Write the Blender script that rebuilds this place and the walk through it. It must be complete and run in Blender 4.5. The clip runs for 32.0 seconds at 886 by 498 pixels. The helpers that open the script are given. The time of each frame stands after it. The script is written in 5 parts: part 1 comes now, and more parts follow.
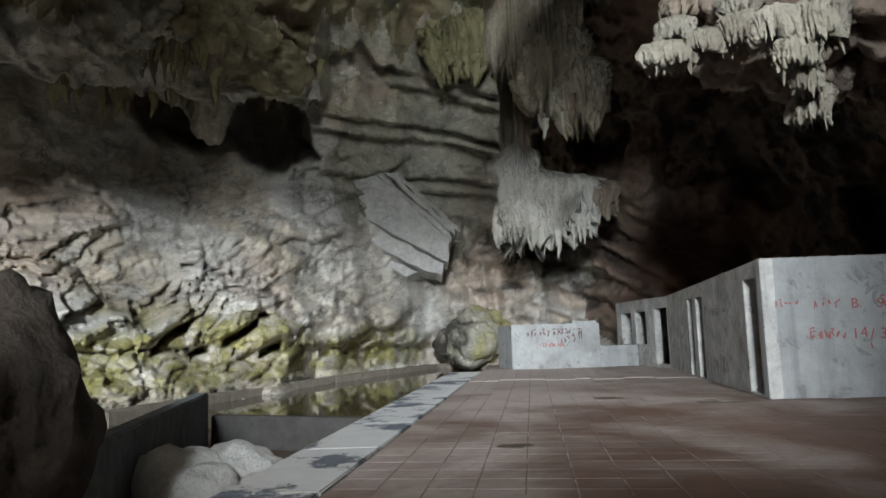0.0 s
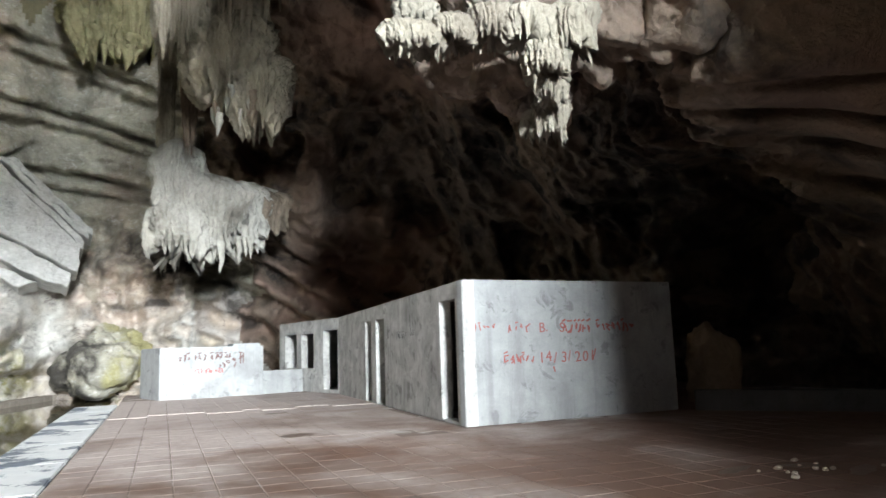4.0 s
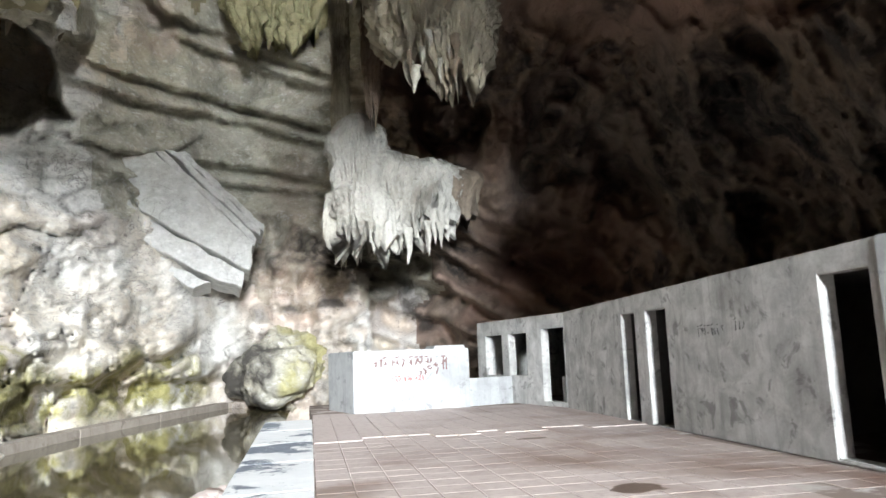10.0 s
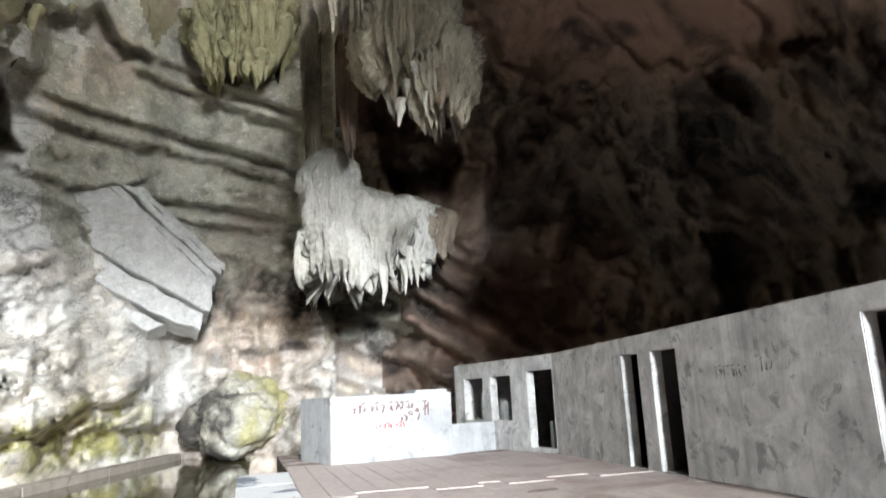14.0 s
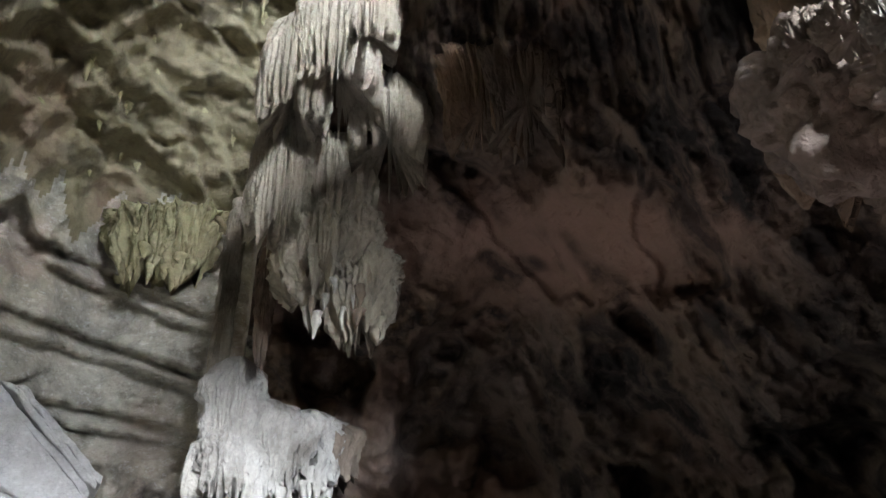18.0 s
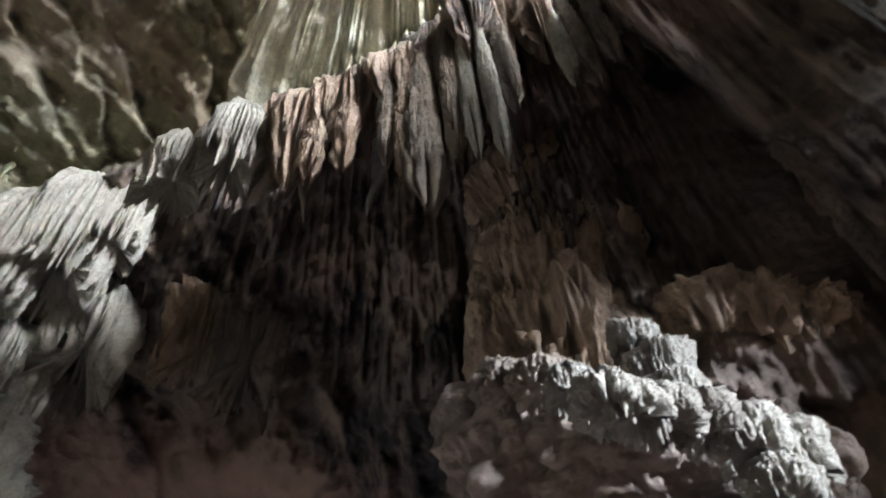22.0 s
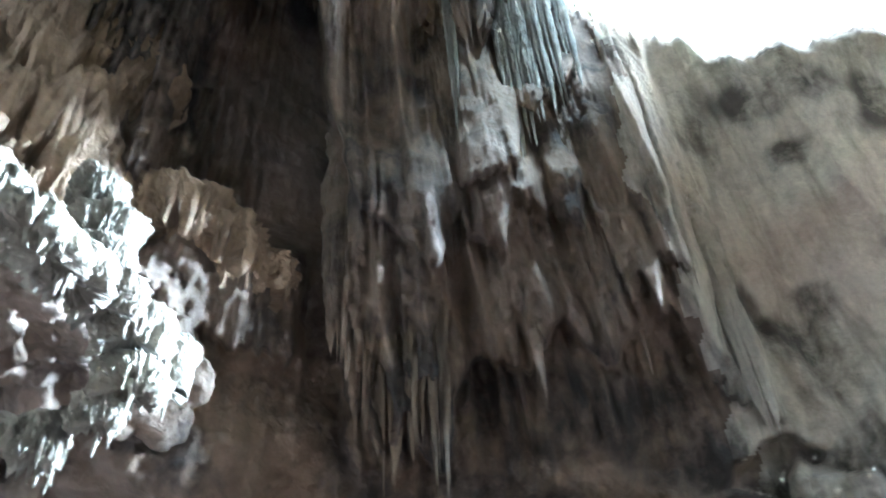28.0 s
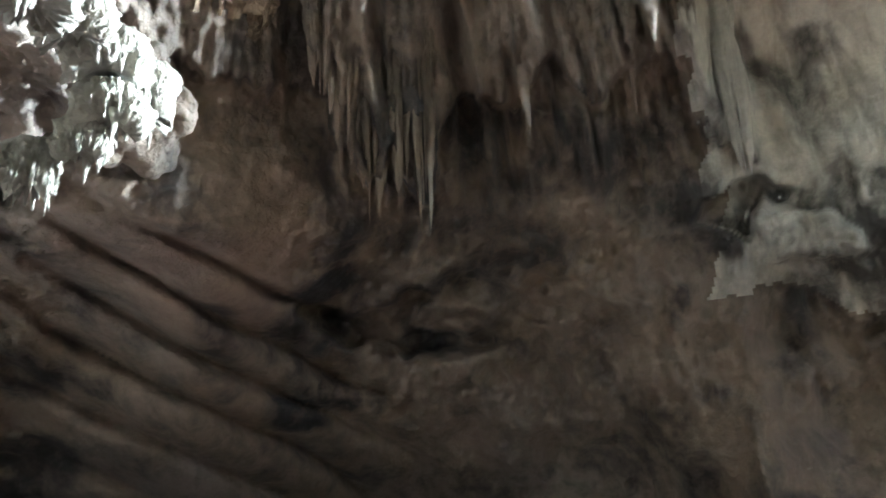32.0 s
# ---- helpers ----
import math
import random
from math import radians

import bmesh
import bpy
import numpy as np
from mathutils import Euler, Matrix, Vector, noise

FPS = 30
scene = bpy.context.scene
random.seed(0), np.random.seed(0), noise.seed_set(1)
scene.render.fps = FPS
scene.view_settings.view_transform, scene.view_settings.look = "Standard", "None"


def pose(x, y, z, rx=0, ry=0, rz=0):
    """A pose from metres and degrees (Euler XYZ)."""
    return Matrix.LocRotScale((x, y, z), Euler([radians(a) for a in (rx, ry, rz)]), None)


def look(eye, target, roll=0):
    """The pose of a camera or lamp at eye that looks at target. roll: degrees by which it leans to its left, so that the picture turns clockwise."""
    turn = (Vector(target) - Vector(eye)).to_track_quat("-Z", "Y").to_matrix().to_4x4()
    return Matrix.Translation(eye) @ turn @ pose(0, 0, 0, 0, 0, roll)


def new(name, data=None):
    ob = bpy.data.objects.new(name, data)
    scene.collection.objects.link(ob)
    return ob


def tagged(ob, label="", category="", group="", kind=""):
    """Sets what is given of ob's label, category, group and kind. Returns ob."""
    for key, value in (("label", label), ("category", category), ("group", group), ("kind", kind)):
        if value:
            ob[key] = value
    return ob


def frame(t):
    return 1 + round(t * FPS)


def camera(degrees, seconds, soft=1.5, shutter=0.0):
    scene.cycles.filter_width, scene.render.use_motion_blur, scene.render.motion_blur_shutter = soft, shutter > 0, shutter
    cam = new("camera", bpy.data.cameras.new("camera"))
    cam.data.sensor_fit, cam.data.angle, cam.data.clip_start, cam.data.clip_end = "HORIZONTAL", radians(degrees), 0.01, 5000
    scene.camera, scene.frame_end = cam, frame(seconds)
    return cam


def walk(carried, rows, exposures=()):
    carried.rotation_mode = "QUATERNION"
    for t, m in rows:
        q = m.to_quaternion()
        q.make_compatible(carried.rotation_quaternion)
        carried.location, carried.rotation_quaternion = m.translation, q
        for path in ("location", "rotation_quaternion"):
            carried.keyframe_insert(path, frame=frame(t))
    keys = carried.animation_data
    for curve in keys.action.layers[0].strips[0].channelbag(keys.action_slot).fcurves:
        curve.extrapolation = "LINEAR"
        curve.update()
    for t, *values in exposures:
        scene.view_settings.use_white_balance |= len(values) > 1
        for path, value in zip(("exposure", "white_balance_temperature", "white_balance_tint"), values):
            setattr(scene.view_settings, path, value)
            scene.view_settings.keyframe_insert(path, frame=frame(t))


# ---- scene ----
import itertools

# seconds, eye x y z, bearing from +y to the right, elevation, lean
PATH = [
    (0, -5.618, -11.973, 1.220, 0.69, 7.10, -1.60),
    (0.5, -5.684, -11.837, 1.240, 1.57, 8.78, -2.10),
    (1, -5.679, -11.637, 1.278, 1.97, 9.18, -1.70),
    (1.5, -5.888, -11.517, 1.265, 3.63, 8.92, -1.10),
    (2, -5.994, -11.318, 1.291, 10.72, 8.48, -1.30),
    (2.5, -5.975, -10.924, 1.324, 17.85, 8.02, -1.60),
    (3, -6.052, -10.588, 1.306, 24.78, 8.13, -1.50),
    (3.5, -6.036, -10.249, 1.297, 28.44, 7.84, -1.90),
    (4, -5.962, -9.882, 1.301, 29.66, 7.99, -1.80),
    (4.5, -5.964, -9.520, 1.302, 35.42, 7.99, -1.70),
    (6.5, -6.000, -8.105, 1.544, 45.82, 6.86, -1.60),
    (7, -6.039, -7.580, 1.523, 41.42, 7.01, -2.50),
    (7.5, -6.039, -7.117, 1.431, 32.95, 7.62, -2.20),
    (8, -6.094, -6.684, 1.319, 27.26, 8.43, -2.10),
    (8.5, -6.135, -6.280, 1.328, 25.23, 8.46, -2.10),
    (9, -6.176, -5.853, 1.379, 21.06, 8.51, -2.20),
    (9.5, -6.334, -5.474, 1.337, 20.04, 8.86, -1.90),
    (10, -6.449, -5.087, 1.336, 18.70, 8.71, -2.10),
    (10.5, -6.524, -4.820, 1.321, 18.06, 9.35, -2.10),
    (11, -6.582, -4.604, 1.279, 17.56, 9.15, -2.20),
    (11.5, -6.711, -4.362, 1.336, 17.31, 9.38, -2.10),
    (12, -7.039, -4.362, 1.325, 17.50, 9.53, -2.00),
    (12.5, -7.104, -4.265, 1.329, 17.59, 9.41, -2.60),
    (13, -7.066, -4.233, 1.362, 17.76, 9.47, -2.90),
    (13.5, -7.060, -4.193, 1.361, 19.48, 9.41, -2.60),
    (14, -7.030, -4.149, 1.405, 23.24, 11.97, -2.80),
    (14.5, -7.030, -4.149, 1.405, 23.95, 16.86, -2.90),
    (15, -7.030, -4.149, 1.405, 26.09, 20.40, -2.90),
    (15.5, -7.030, -4.149, 1.405, 27.64, 20.34, -2.80),
    (17.5, -7.030, -4.149, 1.405, 31.45, 29.62, -2.06),
    (18, -7.030, -4.149, 1.405, 31.54, 29.47, -2.07),
    (18.5, -7.030, -4.149, 1.405, 31.49, 29.40, -1.99),
    (19, -7.030, -4.149, 1.405, 31.70, 29.43, -1.90),
    (19.5, -7.030, -4.149, 1.405, 34.12, 31.64, -1.81),
    (20, -7.030, -4.149, 1.405, 42.44, 39.06, -2.50),
    (20.5, -7.030, -4.149, 1.405, 47.92, 43.73, -3.04),
    (21, -7.030, -4.149, 1.405, 52.01, 46.77, -3.19),
    (21.5, -7.030, -4.149, 1.405, 56.45, 48.91, -3.57),
    (22, -7.030, -4.149, 1.405, 62.42, 50.63, -4.02),
    (22.5, -7.030, -4.149, 1.405, 68.90, 51.75, -4.23),
    (23, -7.030, -4.149, 1.405, 70.56, 51.36, -4.29),
    (23.5, -7.030, -4.149, 1.405, 71.67, 52.35, -4.56),
    (24, -7.030, -4.149, 1.405, 72.70, 51.77, -4.41),
    (24.5, -7.030, -4.149, 1.405, 77.23, 51.37, -4.66),
    (26.5, -7.030, -4.149, 1.405, 91.52, 50.72, -4.88),
    (27, -7.030, -4.149, 1.405, 102.90, 47.07, -4.17),
    (27.5, -7.030, -4.149, 1.405, 108.56, 42.17, -3.65),
    (28, -7.030, -4.149, 1.405, 116.69, 39.69, -3.58),
    (28.5, -7.030, -4.149, 1.405, 120.49, 36.88, -3.13),
    (29, -7.030, -4.149, 1.405, 120.96, 32.30, -2.93),
    (29.5, -7.030, -4.149, 1.405, 121.24, 27.01, -2.69),
    (30, -7.030, -4.149, 1.405, 121.26, 22.98, -2.53),
    (30.5, -7.030, -4.149, 1.405, 120.98, 22.89, -2.44),
    (31, -7.030, -4.149, 1.405, 120.67, 21.68, -2.56),
    (31.5, -7.030, -4.149, 1.405, 120.16, 20.31, -2.41),
    (32, -7.030, -4.149, 1.405, 116.82, 18.16, -2.40),
]


def sight(az, el):
    a, b = radians(az), radians(el)
    return Vector((math.sin(a) * math.cos(b), math.cos(a) * math.cos(b), math.sin(b)))


EXPOSURE = [(0, -1.4, 6500, 8), (0.5, -0.9, 6500, 8), (1, -0.4, 6500, 8), (4, -0.2, 6500, 8), (7, -0.7, 5700, -4), (8, -0.2, 6500, 8), (9, 0.06, 6500, 10), (13.5, 0.15, 6500, 10),
            (15, -0.15, 6500, 12), (19, -0.1, 6050, 15), (24, 0.15, 5600, 10), (26.5, 1.0, 5200, 4), (28, 2.0, 5000, 0), (30, 2.15, 4900, -2), (31, 2.2, 4900, -2), (32, 1.8, 5500, -1)]
cam = camera(64.9, 32.0, soft=1.5, shutter=0.4)
walk(cam, [(t, look((x, y, z), Vector((x, y, z)) + sight(az, el), lean)) for t, x, y, z, az, el, lean in PATH], EXPOSURE)

# ---- world, sun, the daylight of the cave mouth and an added drape lamp ----
world = bpy.data.worlds.new("sky")
scene.world = world
world.use_nodes = True
wn = world.node_tree.nodes
sky = wn.new("ShaderNodeTexSky")
sky.sky_type, sky.sun_disc = "NISHITA", False
sky.sun_elevation, sky.sun_rotation, sky.dust_density = radians(45), radians(190), 6.0
world.node_tree.links.new(sky.outputs[0], wn["Background"].inputs[0])
wn["Background"].inputs[1].default_value = 0.11
sun = new("sun", bpy.data.lights.new("sun", "SUN"))
sun.data.energy, sun.data.angle, sun.data.color = 1.0, radians(12), (1.0, 0.96, 0.9)
sun.matrix_world = look((-20, -95, 50), (-14, -60, 0))
mouth = new("cave_mouth_daylight", bpy.data.lights.new("cave_mouth_daylight", "AREA"))
mouth.data.shape, mouth.data.size, mouth.data.size_y = "RECTANGLE", 4, 8
mouth.data.energy, mouth.data.color = 155000, (0.90, 0.96, 1.0)
mouth.matrix_world = look((-10.4, -38.0, 11.0), (-6.0, 8.0, 4.0))
high = new("upper_opening_daylight", bpy.data.lights.new("upper_opening_daylight", "AREA"))
high.data.shape, high.data.size, high.data.size_y = "RECTANGLE", 8, 4
high.data.energy, high.data.color, high.data.spread = 22500, (0.93, 0.98, 1.0), radians(100)
high.matrix_world = look((-8.0, -14.5, 22.0), (-5.5, 8.0, 22.5))

# unseen lamp added above a ceiling slot to brighten the stone drape
drape_fill = new("drape_fill_lamp", bpy.data.lights.new("drape_fill_lamp", "AREA"))
drape_fill.data.shape, drape_fill.data.size, drape_fill.data.size_y = "RECTANGLE", 2.5, 2.5
drape_fill.data.energy, drape_fill.data.color = 5000, (0.84, 0.96, 1.0)
drape_fill.matrix_world = look((-15.0, -11.0, 30.0), (-1.1, -8.8, 13.4))


# ---- materials ----
def material(name, color, rough=0.8, metal=0.0):
    m = bpy.data.materials.new(name)
    m.use_nodes = True
    b = m.node_tree.nodes["Principled BSDF"]
    b.inputs["Base Color"].default_value = (*color, 1)
    b.inputs["Roughness"].default_value, b.inputs["Metallic"].default_value = rough, metal
    return m


class Nodes:
    """Short hand for building a node material on object or world coordinates."""

    def __init__(self, name, rough=0.85):
        self.mat = material(name, (0.5, 0.5, 0.5), rough)
        self.tree = self.mat.node_tree
        self.bsdf = self.tree.nodes["Principled BSDF"]
        geo = self.tree.nodes.new("ShaderNodeNewGeometry")
        self.place, self.island = geo.outputs["Position"], geo.outputs["Random Per Island"]

    def link(self, a, b):
        self.tree.links.new(a, b)

    def put(self, socket, value):
        if isinstance(value, bpy.types.NodeSocket):
            self.link(value, socket)
        elif isinstance(value, (tuple, list)):
            socket.default_value = (*value, 1) if len(value) == 3 and socket.type == "RGBA" else value
        else:
            socket.default_value = value

    def scaled(self, k):
        n = self.tree.nodes.new("ShaderNodeVectorMath")
        n.operation = "MULTIPLY"
        self.link(self.place, n.inputs[0])
        n.inputs[1].default_value = k if isinstance(k, tuple) else (k, k, k)
        return n.outputs[0]

    def noise(self, scale, detail=4, rough=0.6, stretch=None, warp=0.0):
        n = self.tree.nodes.new("ShaderNodeTexNoise")
        self.link(self.scaled(stretch) if stretch else self.place, n.inputs["Vector"])
        n.inputs["Scale"].default_value, n.inputs["Detail"].default_value = scale, detail
        n.inputs["Roughness"].default_value, n.inputs["Distortion"].default_value = rough, warp
        return n.outputs["Fac"]

    def cells(self, scale, feature="F1", out="Distance", stretch=None):
        n = self.tree.nodes.new("ShaderNodeTexVoronoi")
        n.feature = feature
        self.link(self.scaled(stretch) if stretch else self.place, n.inputs["Vector"])
        n.inputs["Scale"].default_value = scale
        return n.outputs[out]

    def span(self, fac, lo, hi, a=0.0, b=1.0):
        n = self.tree.nodes.new("ShaderNodeMapRange")
        self.link(fac, n.inputs[0])
        for i, v in enumerate((lo, hi, a, b)):
            n.inputs[i + 1].default_value = v
        return n.outputs[0]

    def mix(self, fac, a, b, blend="MIX"):
        n = self.tree.nodes.new("ShaderNodeMix")
        n.data_type, n.blend_type = "RGBA", blend
        self.put(n.inputs[0], fac), self.put(n.inputs[6], a), self.put(n.inputs[7], b)
        return n.outputs[2]

    def math(self, op, a, b=0.0):
        n = self.tree.nodes.new("ShaderNodeMath")
        n.operation, n.use_clamp = op, op == "MULTIPLY"
        self.put(n.inputs[0], a), self.put(n.inputs[1], b)
        return n.outputs[0]

    def times(self, a, k):
        n = self.tree.nodes.new("ShaderNodeMath")
        n.operation = "MULTIPLY"
        self.put(n.inputs[0], a), self.put(n.inputs[1], k)
        return n.outputs[0]

    def attr(self, name):
        n = self.tree.nodes.new("ShaderNodeAttribute")
        n.attribute_name = name
        s = self.tree.nodes.new("ShaderNodeSeparateColor")
        self.link(n.outputs["Color"], s.inputs[0])
        return s.outputs

    def chance(self):
        return self.tree.nodes.new("ShaderNodeObjectInfo").outputs["Random"]

    def done(self, color, rough=None, bump=None, strength=0.5, depth=0.02):
        self.put(self.bsdf.inputs["Base Color"], color)
        if rough is not None:
            self.put(self.bsdf.inputs["Roughness"], rough)
        if bump is not None:
            n = self.tree.nodes.new("ShaderNodeBump")
            n.inputs["Strength"].default_value, n.inputs["Distance"].default_value = strength, depth
            self.link(bump, n.inputs["Height"])
            self.link(n.outputs[0], self.bsdf.inputs["Normal"])
        return self.mat


def rock_material(name, pale, dark, warm, fine=6.0, streak=0.0, cracked=0.0, grit=0.06, slaty=0.0):
    n = Nodes(name, 0.9)
    big, mid = n.noise(0.16, 3, 0.6, warp=0.6), n.noise(0.9, 6, 0.65, warp=0.3)
    small = n.noise(fine, 6, 0.7)
    c = n.mix(n.span(big, 0.38, 0.62), pale, warm)
    c = n.mix(n.span(mid, 0.48, 0.68), c, dark)
    c = n.mix(n.span(small, 0.3, 0.75, 0.0, 0.35), c, (0.12, 0.105, 0.09))
    if streak:
        s = n.noise(1.2, 5, 0.6, stretch=(2.2, 2.2, 0.16))
        c = n.mix(n.span(s, 0.5, 0.7, 0, streak), c, (0.10, 0.075, 0.055))
    if cracked:
        line = n.noise(0.55, 7, 0.62, stretch=(1.0, 1.0, 1.5), warp=1.2)
        line = n.span(n.math("ABSOLUTE", n.math("SUBTRACT", line, 0.5)), 0.0, 0.012, cracked, 0.0)
        c = n.mix(n.math("MULTIPLY", line, n.span(n.noise(0.6, 3, 0.6), 0.42, 0.6)), c, (0.06, 0.05, 0.043))
        thin = n.noise(1.7, 6, 0.66, stretch=(1.0, 1.0, 1.7), warp=1.0)
        thin = n.span(n.math("ABSOLUTE", n.math("SUBTRACT", thin, 0.5)), 0.0, 0.016, cracked, 0.0)
        c = n.mix(n.math("MULTIPLY", thin, n.span(n.noise(0.9, 3, 0.6), 0.45, 0.62)), c, (0.07, 0.06, 0.052))
        pale_scale = n.noise(3.2, 6, 0.7, stretch=(1.0, 1.0, 1.4))
        c = n.mix(n.span(pale_scale, 0.55, 0.68, 0.0, 0.6), c, (0.78, 0.775, 0.755))
        c = n.mix(n.span(pale_scale, 0.42, 0.33, 0.0, 0.22), c, (0.20, 0.18, 0.16))
    a = n.attr("stain")
    c = n.mix(n.math("MULTIPLY", a[0], n.span(mid, 0.25, 0.6, 0.5, 1.0)), c, (0.50, 0.32, 0.255))
    moss = n.mix(n.span(small, 0.35, 0.65), (0.27, 0.255, 0.085), (0.47, 0.425, 0.20))
    c = n.mix(n.math("MULTIPLY", a[1], n.span(mid, 0.38, 0.54)), c, moss)
    # third channel: soot and stains, plus painted shade of recess, undercut and cracks
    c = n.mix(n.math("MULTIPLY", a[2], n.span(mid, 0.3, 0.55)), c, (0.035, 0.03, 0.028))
    height = n.math("ADD", n.noise(1.8, 9, 0.62), n.math("MULTIPLY", n.noise(8.0, 5, 0.62, warp=0.4), grit))
    if slaty:
        # leaves of stone that dip to one side
        dip = n.tree.nodes.new("ShaderNodeVectorMath")
        dip.operation = "DOT_PRODUCT"
        n.link(n.place, dip.inputs[0])
        dip.inputs[1].default_value = (-0.5, 0.1, 1.0)
        split = n.tree.nodes.new("ShaderNodeSeparateXYZ")
        n.link(n.place, split.inputs[0])
        join = n.tree.nodes.new("ShaderNodeCombineXYZ")
        for k, value in enumerate((n.times(split.outputs[0], 0.35), n.times(split.outputs[1], 0.35), n.times(dip.outputs["Value"], 2.0))):
            n.link(value, join.inputs[k])
        leaf = n.tree.nodes.new("ShaderNodeTexNoise")
        n.link(join.outputs[0], leaf.inputs["Vector"])
        leaf.inputs["Scale"].default_value, leaf.inputs["Detail"].default_value, leaf.inputs["Roughness"].default_value = 1.1, 8, 0.66
        leaf.inputs["Distortion"].default_value = 0.5
        c = n.mix(n.span(leaf.outputs["Fac"], 0.42, 0.34, 0.0, 0.4), c, (0.15, 0.135, 0.12))
        height = n.math("ADD", n.math("MULTIPLY", height, 1.0 - slaty), n.math("MULTIPLY", leaf.outputs["Fac"], slaty))
    return n.done(c, n.span(small, 0.2, 0.8, 0.75, 0.95), height, 0.9, 0.24)


ROCK_PALE = rock_material("limestone_pale", (0.80, 0.785, 0.75), (0.58, 0.565, 0.535), (0.70, 0.61, 0.49), cracked=0.8, grit=0.16, slaty=0.8)
ROCK_BED = rock_material("limestone_bedded", (0.54, 0.525, 0.45), (0.34, 0.325, 0.275), (0.52, 0.475, 0.37), cracked=0.35, grit=0.1)
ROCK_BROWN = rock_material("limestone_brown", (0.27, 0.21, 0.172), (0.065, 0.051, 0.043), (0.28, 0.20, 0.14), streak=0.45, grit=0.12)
ROCK_VAULT = rock_material("limestone_vault", (0.34, 0.305, 0.19), (0.18, 0.155, 0.10), (0.29, 0.25, 0.15))
# vault stone made far paler, with the apron's sunlight in its colour
ROCK_CREAM_LIT = rock_material("limestone_cream_lit", (0.74, 0.70, 0.55), (0.60, 0.55, 0.41), (0.68, 0.62, 0.45), 3.0)
# near-black limestone: the outcrop's shadow is put into its colour
ROCK_SHADED = rock_material("limestone_shaded", (0.075, 0.058, 0.047), (0.035, 0.028, 0.024), (0.07, 0.05, 0.036))
# tan stone, paled further in place of raking mouth light and haze
ROCK_TAN = rock_material("limestone_tan", (0.70, 0.65, 0.57), (0.42, 0.38, 0.33), (0.66, 0.58, 0.48), streak=0.45)
SLAB = rock_material("limestone_slab", (0.70, 0.70, 0.69), (0.54, 0.54, 0.53), (0.62, 0.61, 0.585), 3.0, cracked=0.35, grit=0.14)
FLOWSTONE = rock_material("flowstone_white", (0.64, 0.63, 0.59), (0.30, 0.28, 0.245), (0.52, 0.49, 0.42), 9.0, 0.3)
FLOW_CREAM = rock_material("flowstone_cream", (0.33, 0.305, 0.255), (0.14, 0.12, 0.095), (0.27, 0.235, 0.17), 9.0, 0.45)
FLOW_TAN = rock_material("flowstone_tan", (0.34, 0.28, 0.22), (0.165, 0.13, 0.10), (0.29, 0.22, 0.155), 9.0, 0.45)
FLOW_PALE = rock_material("flowstone_pale", (0.61, 0.57, 0.47), (0.29, 0.255, 0.20), (0.51, 0.45, 0.335), 9.0, 0.4)
FLOW_BROWN = rock_material("flowstone_brown", (0.45, 0.325, 0.225), (0.24, 0.165, 0.11), (0.40, 0.275, 0.18), 9.0, 0.35)
FLOW_YELLOW = rock_material("flowstone_yellow", (0.42, 0.39, 0.22), (0.20, 0.18, 0.09), (0.48, 0.44, 0.26), 8.0)


def concrete_material(name, pale, dark, stain, rough=0.85):
    n = Nodes(name, rough)
    big, mid, small = n.noise(0.8, 5, 0.6, warp=0.4), n.noise(2.6, 6, 0.65, warp=0.5), n.noise(30, 4, 0.7)
    run = n.noise(1.1, 5, 0.65, stretch=(3.0, 3.0, 0.3), warp=0.4)
    spot = n.noise(2.8, 7, 0.68, warp=0.6)
    c = n.mix(n.span(mid, 0.35, 0.65), pale, dark)
    c = n.mix(n.span(big, 0.52, 0.7, 0, 0.45), c, stain)
    c = n.mix(n.span(spot, 0.57, 0.63, 0, 0.62), c, stain)
    c = n.mix(n.span(run, 0.52, 0.68, 0, 0.4), c, stain)
    c = n.mix(n.span(small, 0.3, 0.8, 0, 0.25), c, (0.2, 0.19, 0.18))
    h = n.math("ADD", n.math("MULTIPLY", n.noise(3.5, 6, 0.6), 0.5), n.math("MULTIPLY", small, 0.2))
    return n.done(c, n.span(small, 0.2, 0.8, 0.7, 0.95), h, 0.5, 0.03)


CONCRETE = concrete_material("grey_render", (0.63, 0.625, 0.61), (0.38, 0.375, 0.365), (0.13, 0.125, 0.12))
WHITEWASH = concrete_material("whitewashed_render", (0.42, 0.43, 0.437), (0.33, 0.34, 0.347), (0.16, 0.165, 0.17))
# one very dark tone for the pool wall and the low side wall
DARK_CONCRETE = concrete_material("dark_concrete", (0.085, 0.082, 0.08), (0.055, 0.05, 0.047), (0.03, 0.027, 0.024))
BLUISH = concrete_material("bluish_concrete", (0.25, 0.285, 0.32), (0.17, 0.19, 0.215), (0.06, 0.062, 0.065))
SANDY = concrete_material("sandy_concrete", (0.42, 0.37, 0.32), (0.32, 0.275, 0.23), (0.16, 0.125, 0.10))
# much darker than CONCRETE, for the partitions, back walls and roof
DARK_ROOM = concrete_material("dark_render", (0.16, 0.155, 0.15), (0.12, 0.115, 0.11), (0.07, 0.065, 0.06))


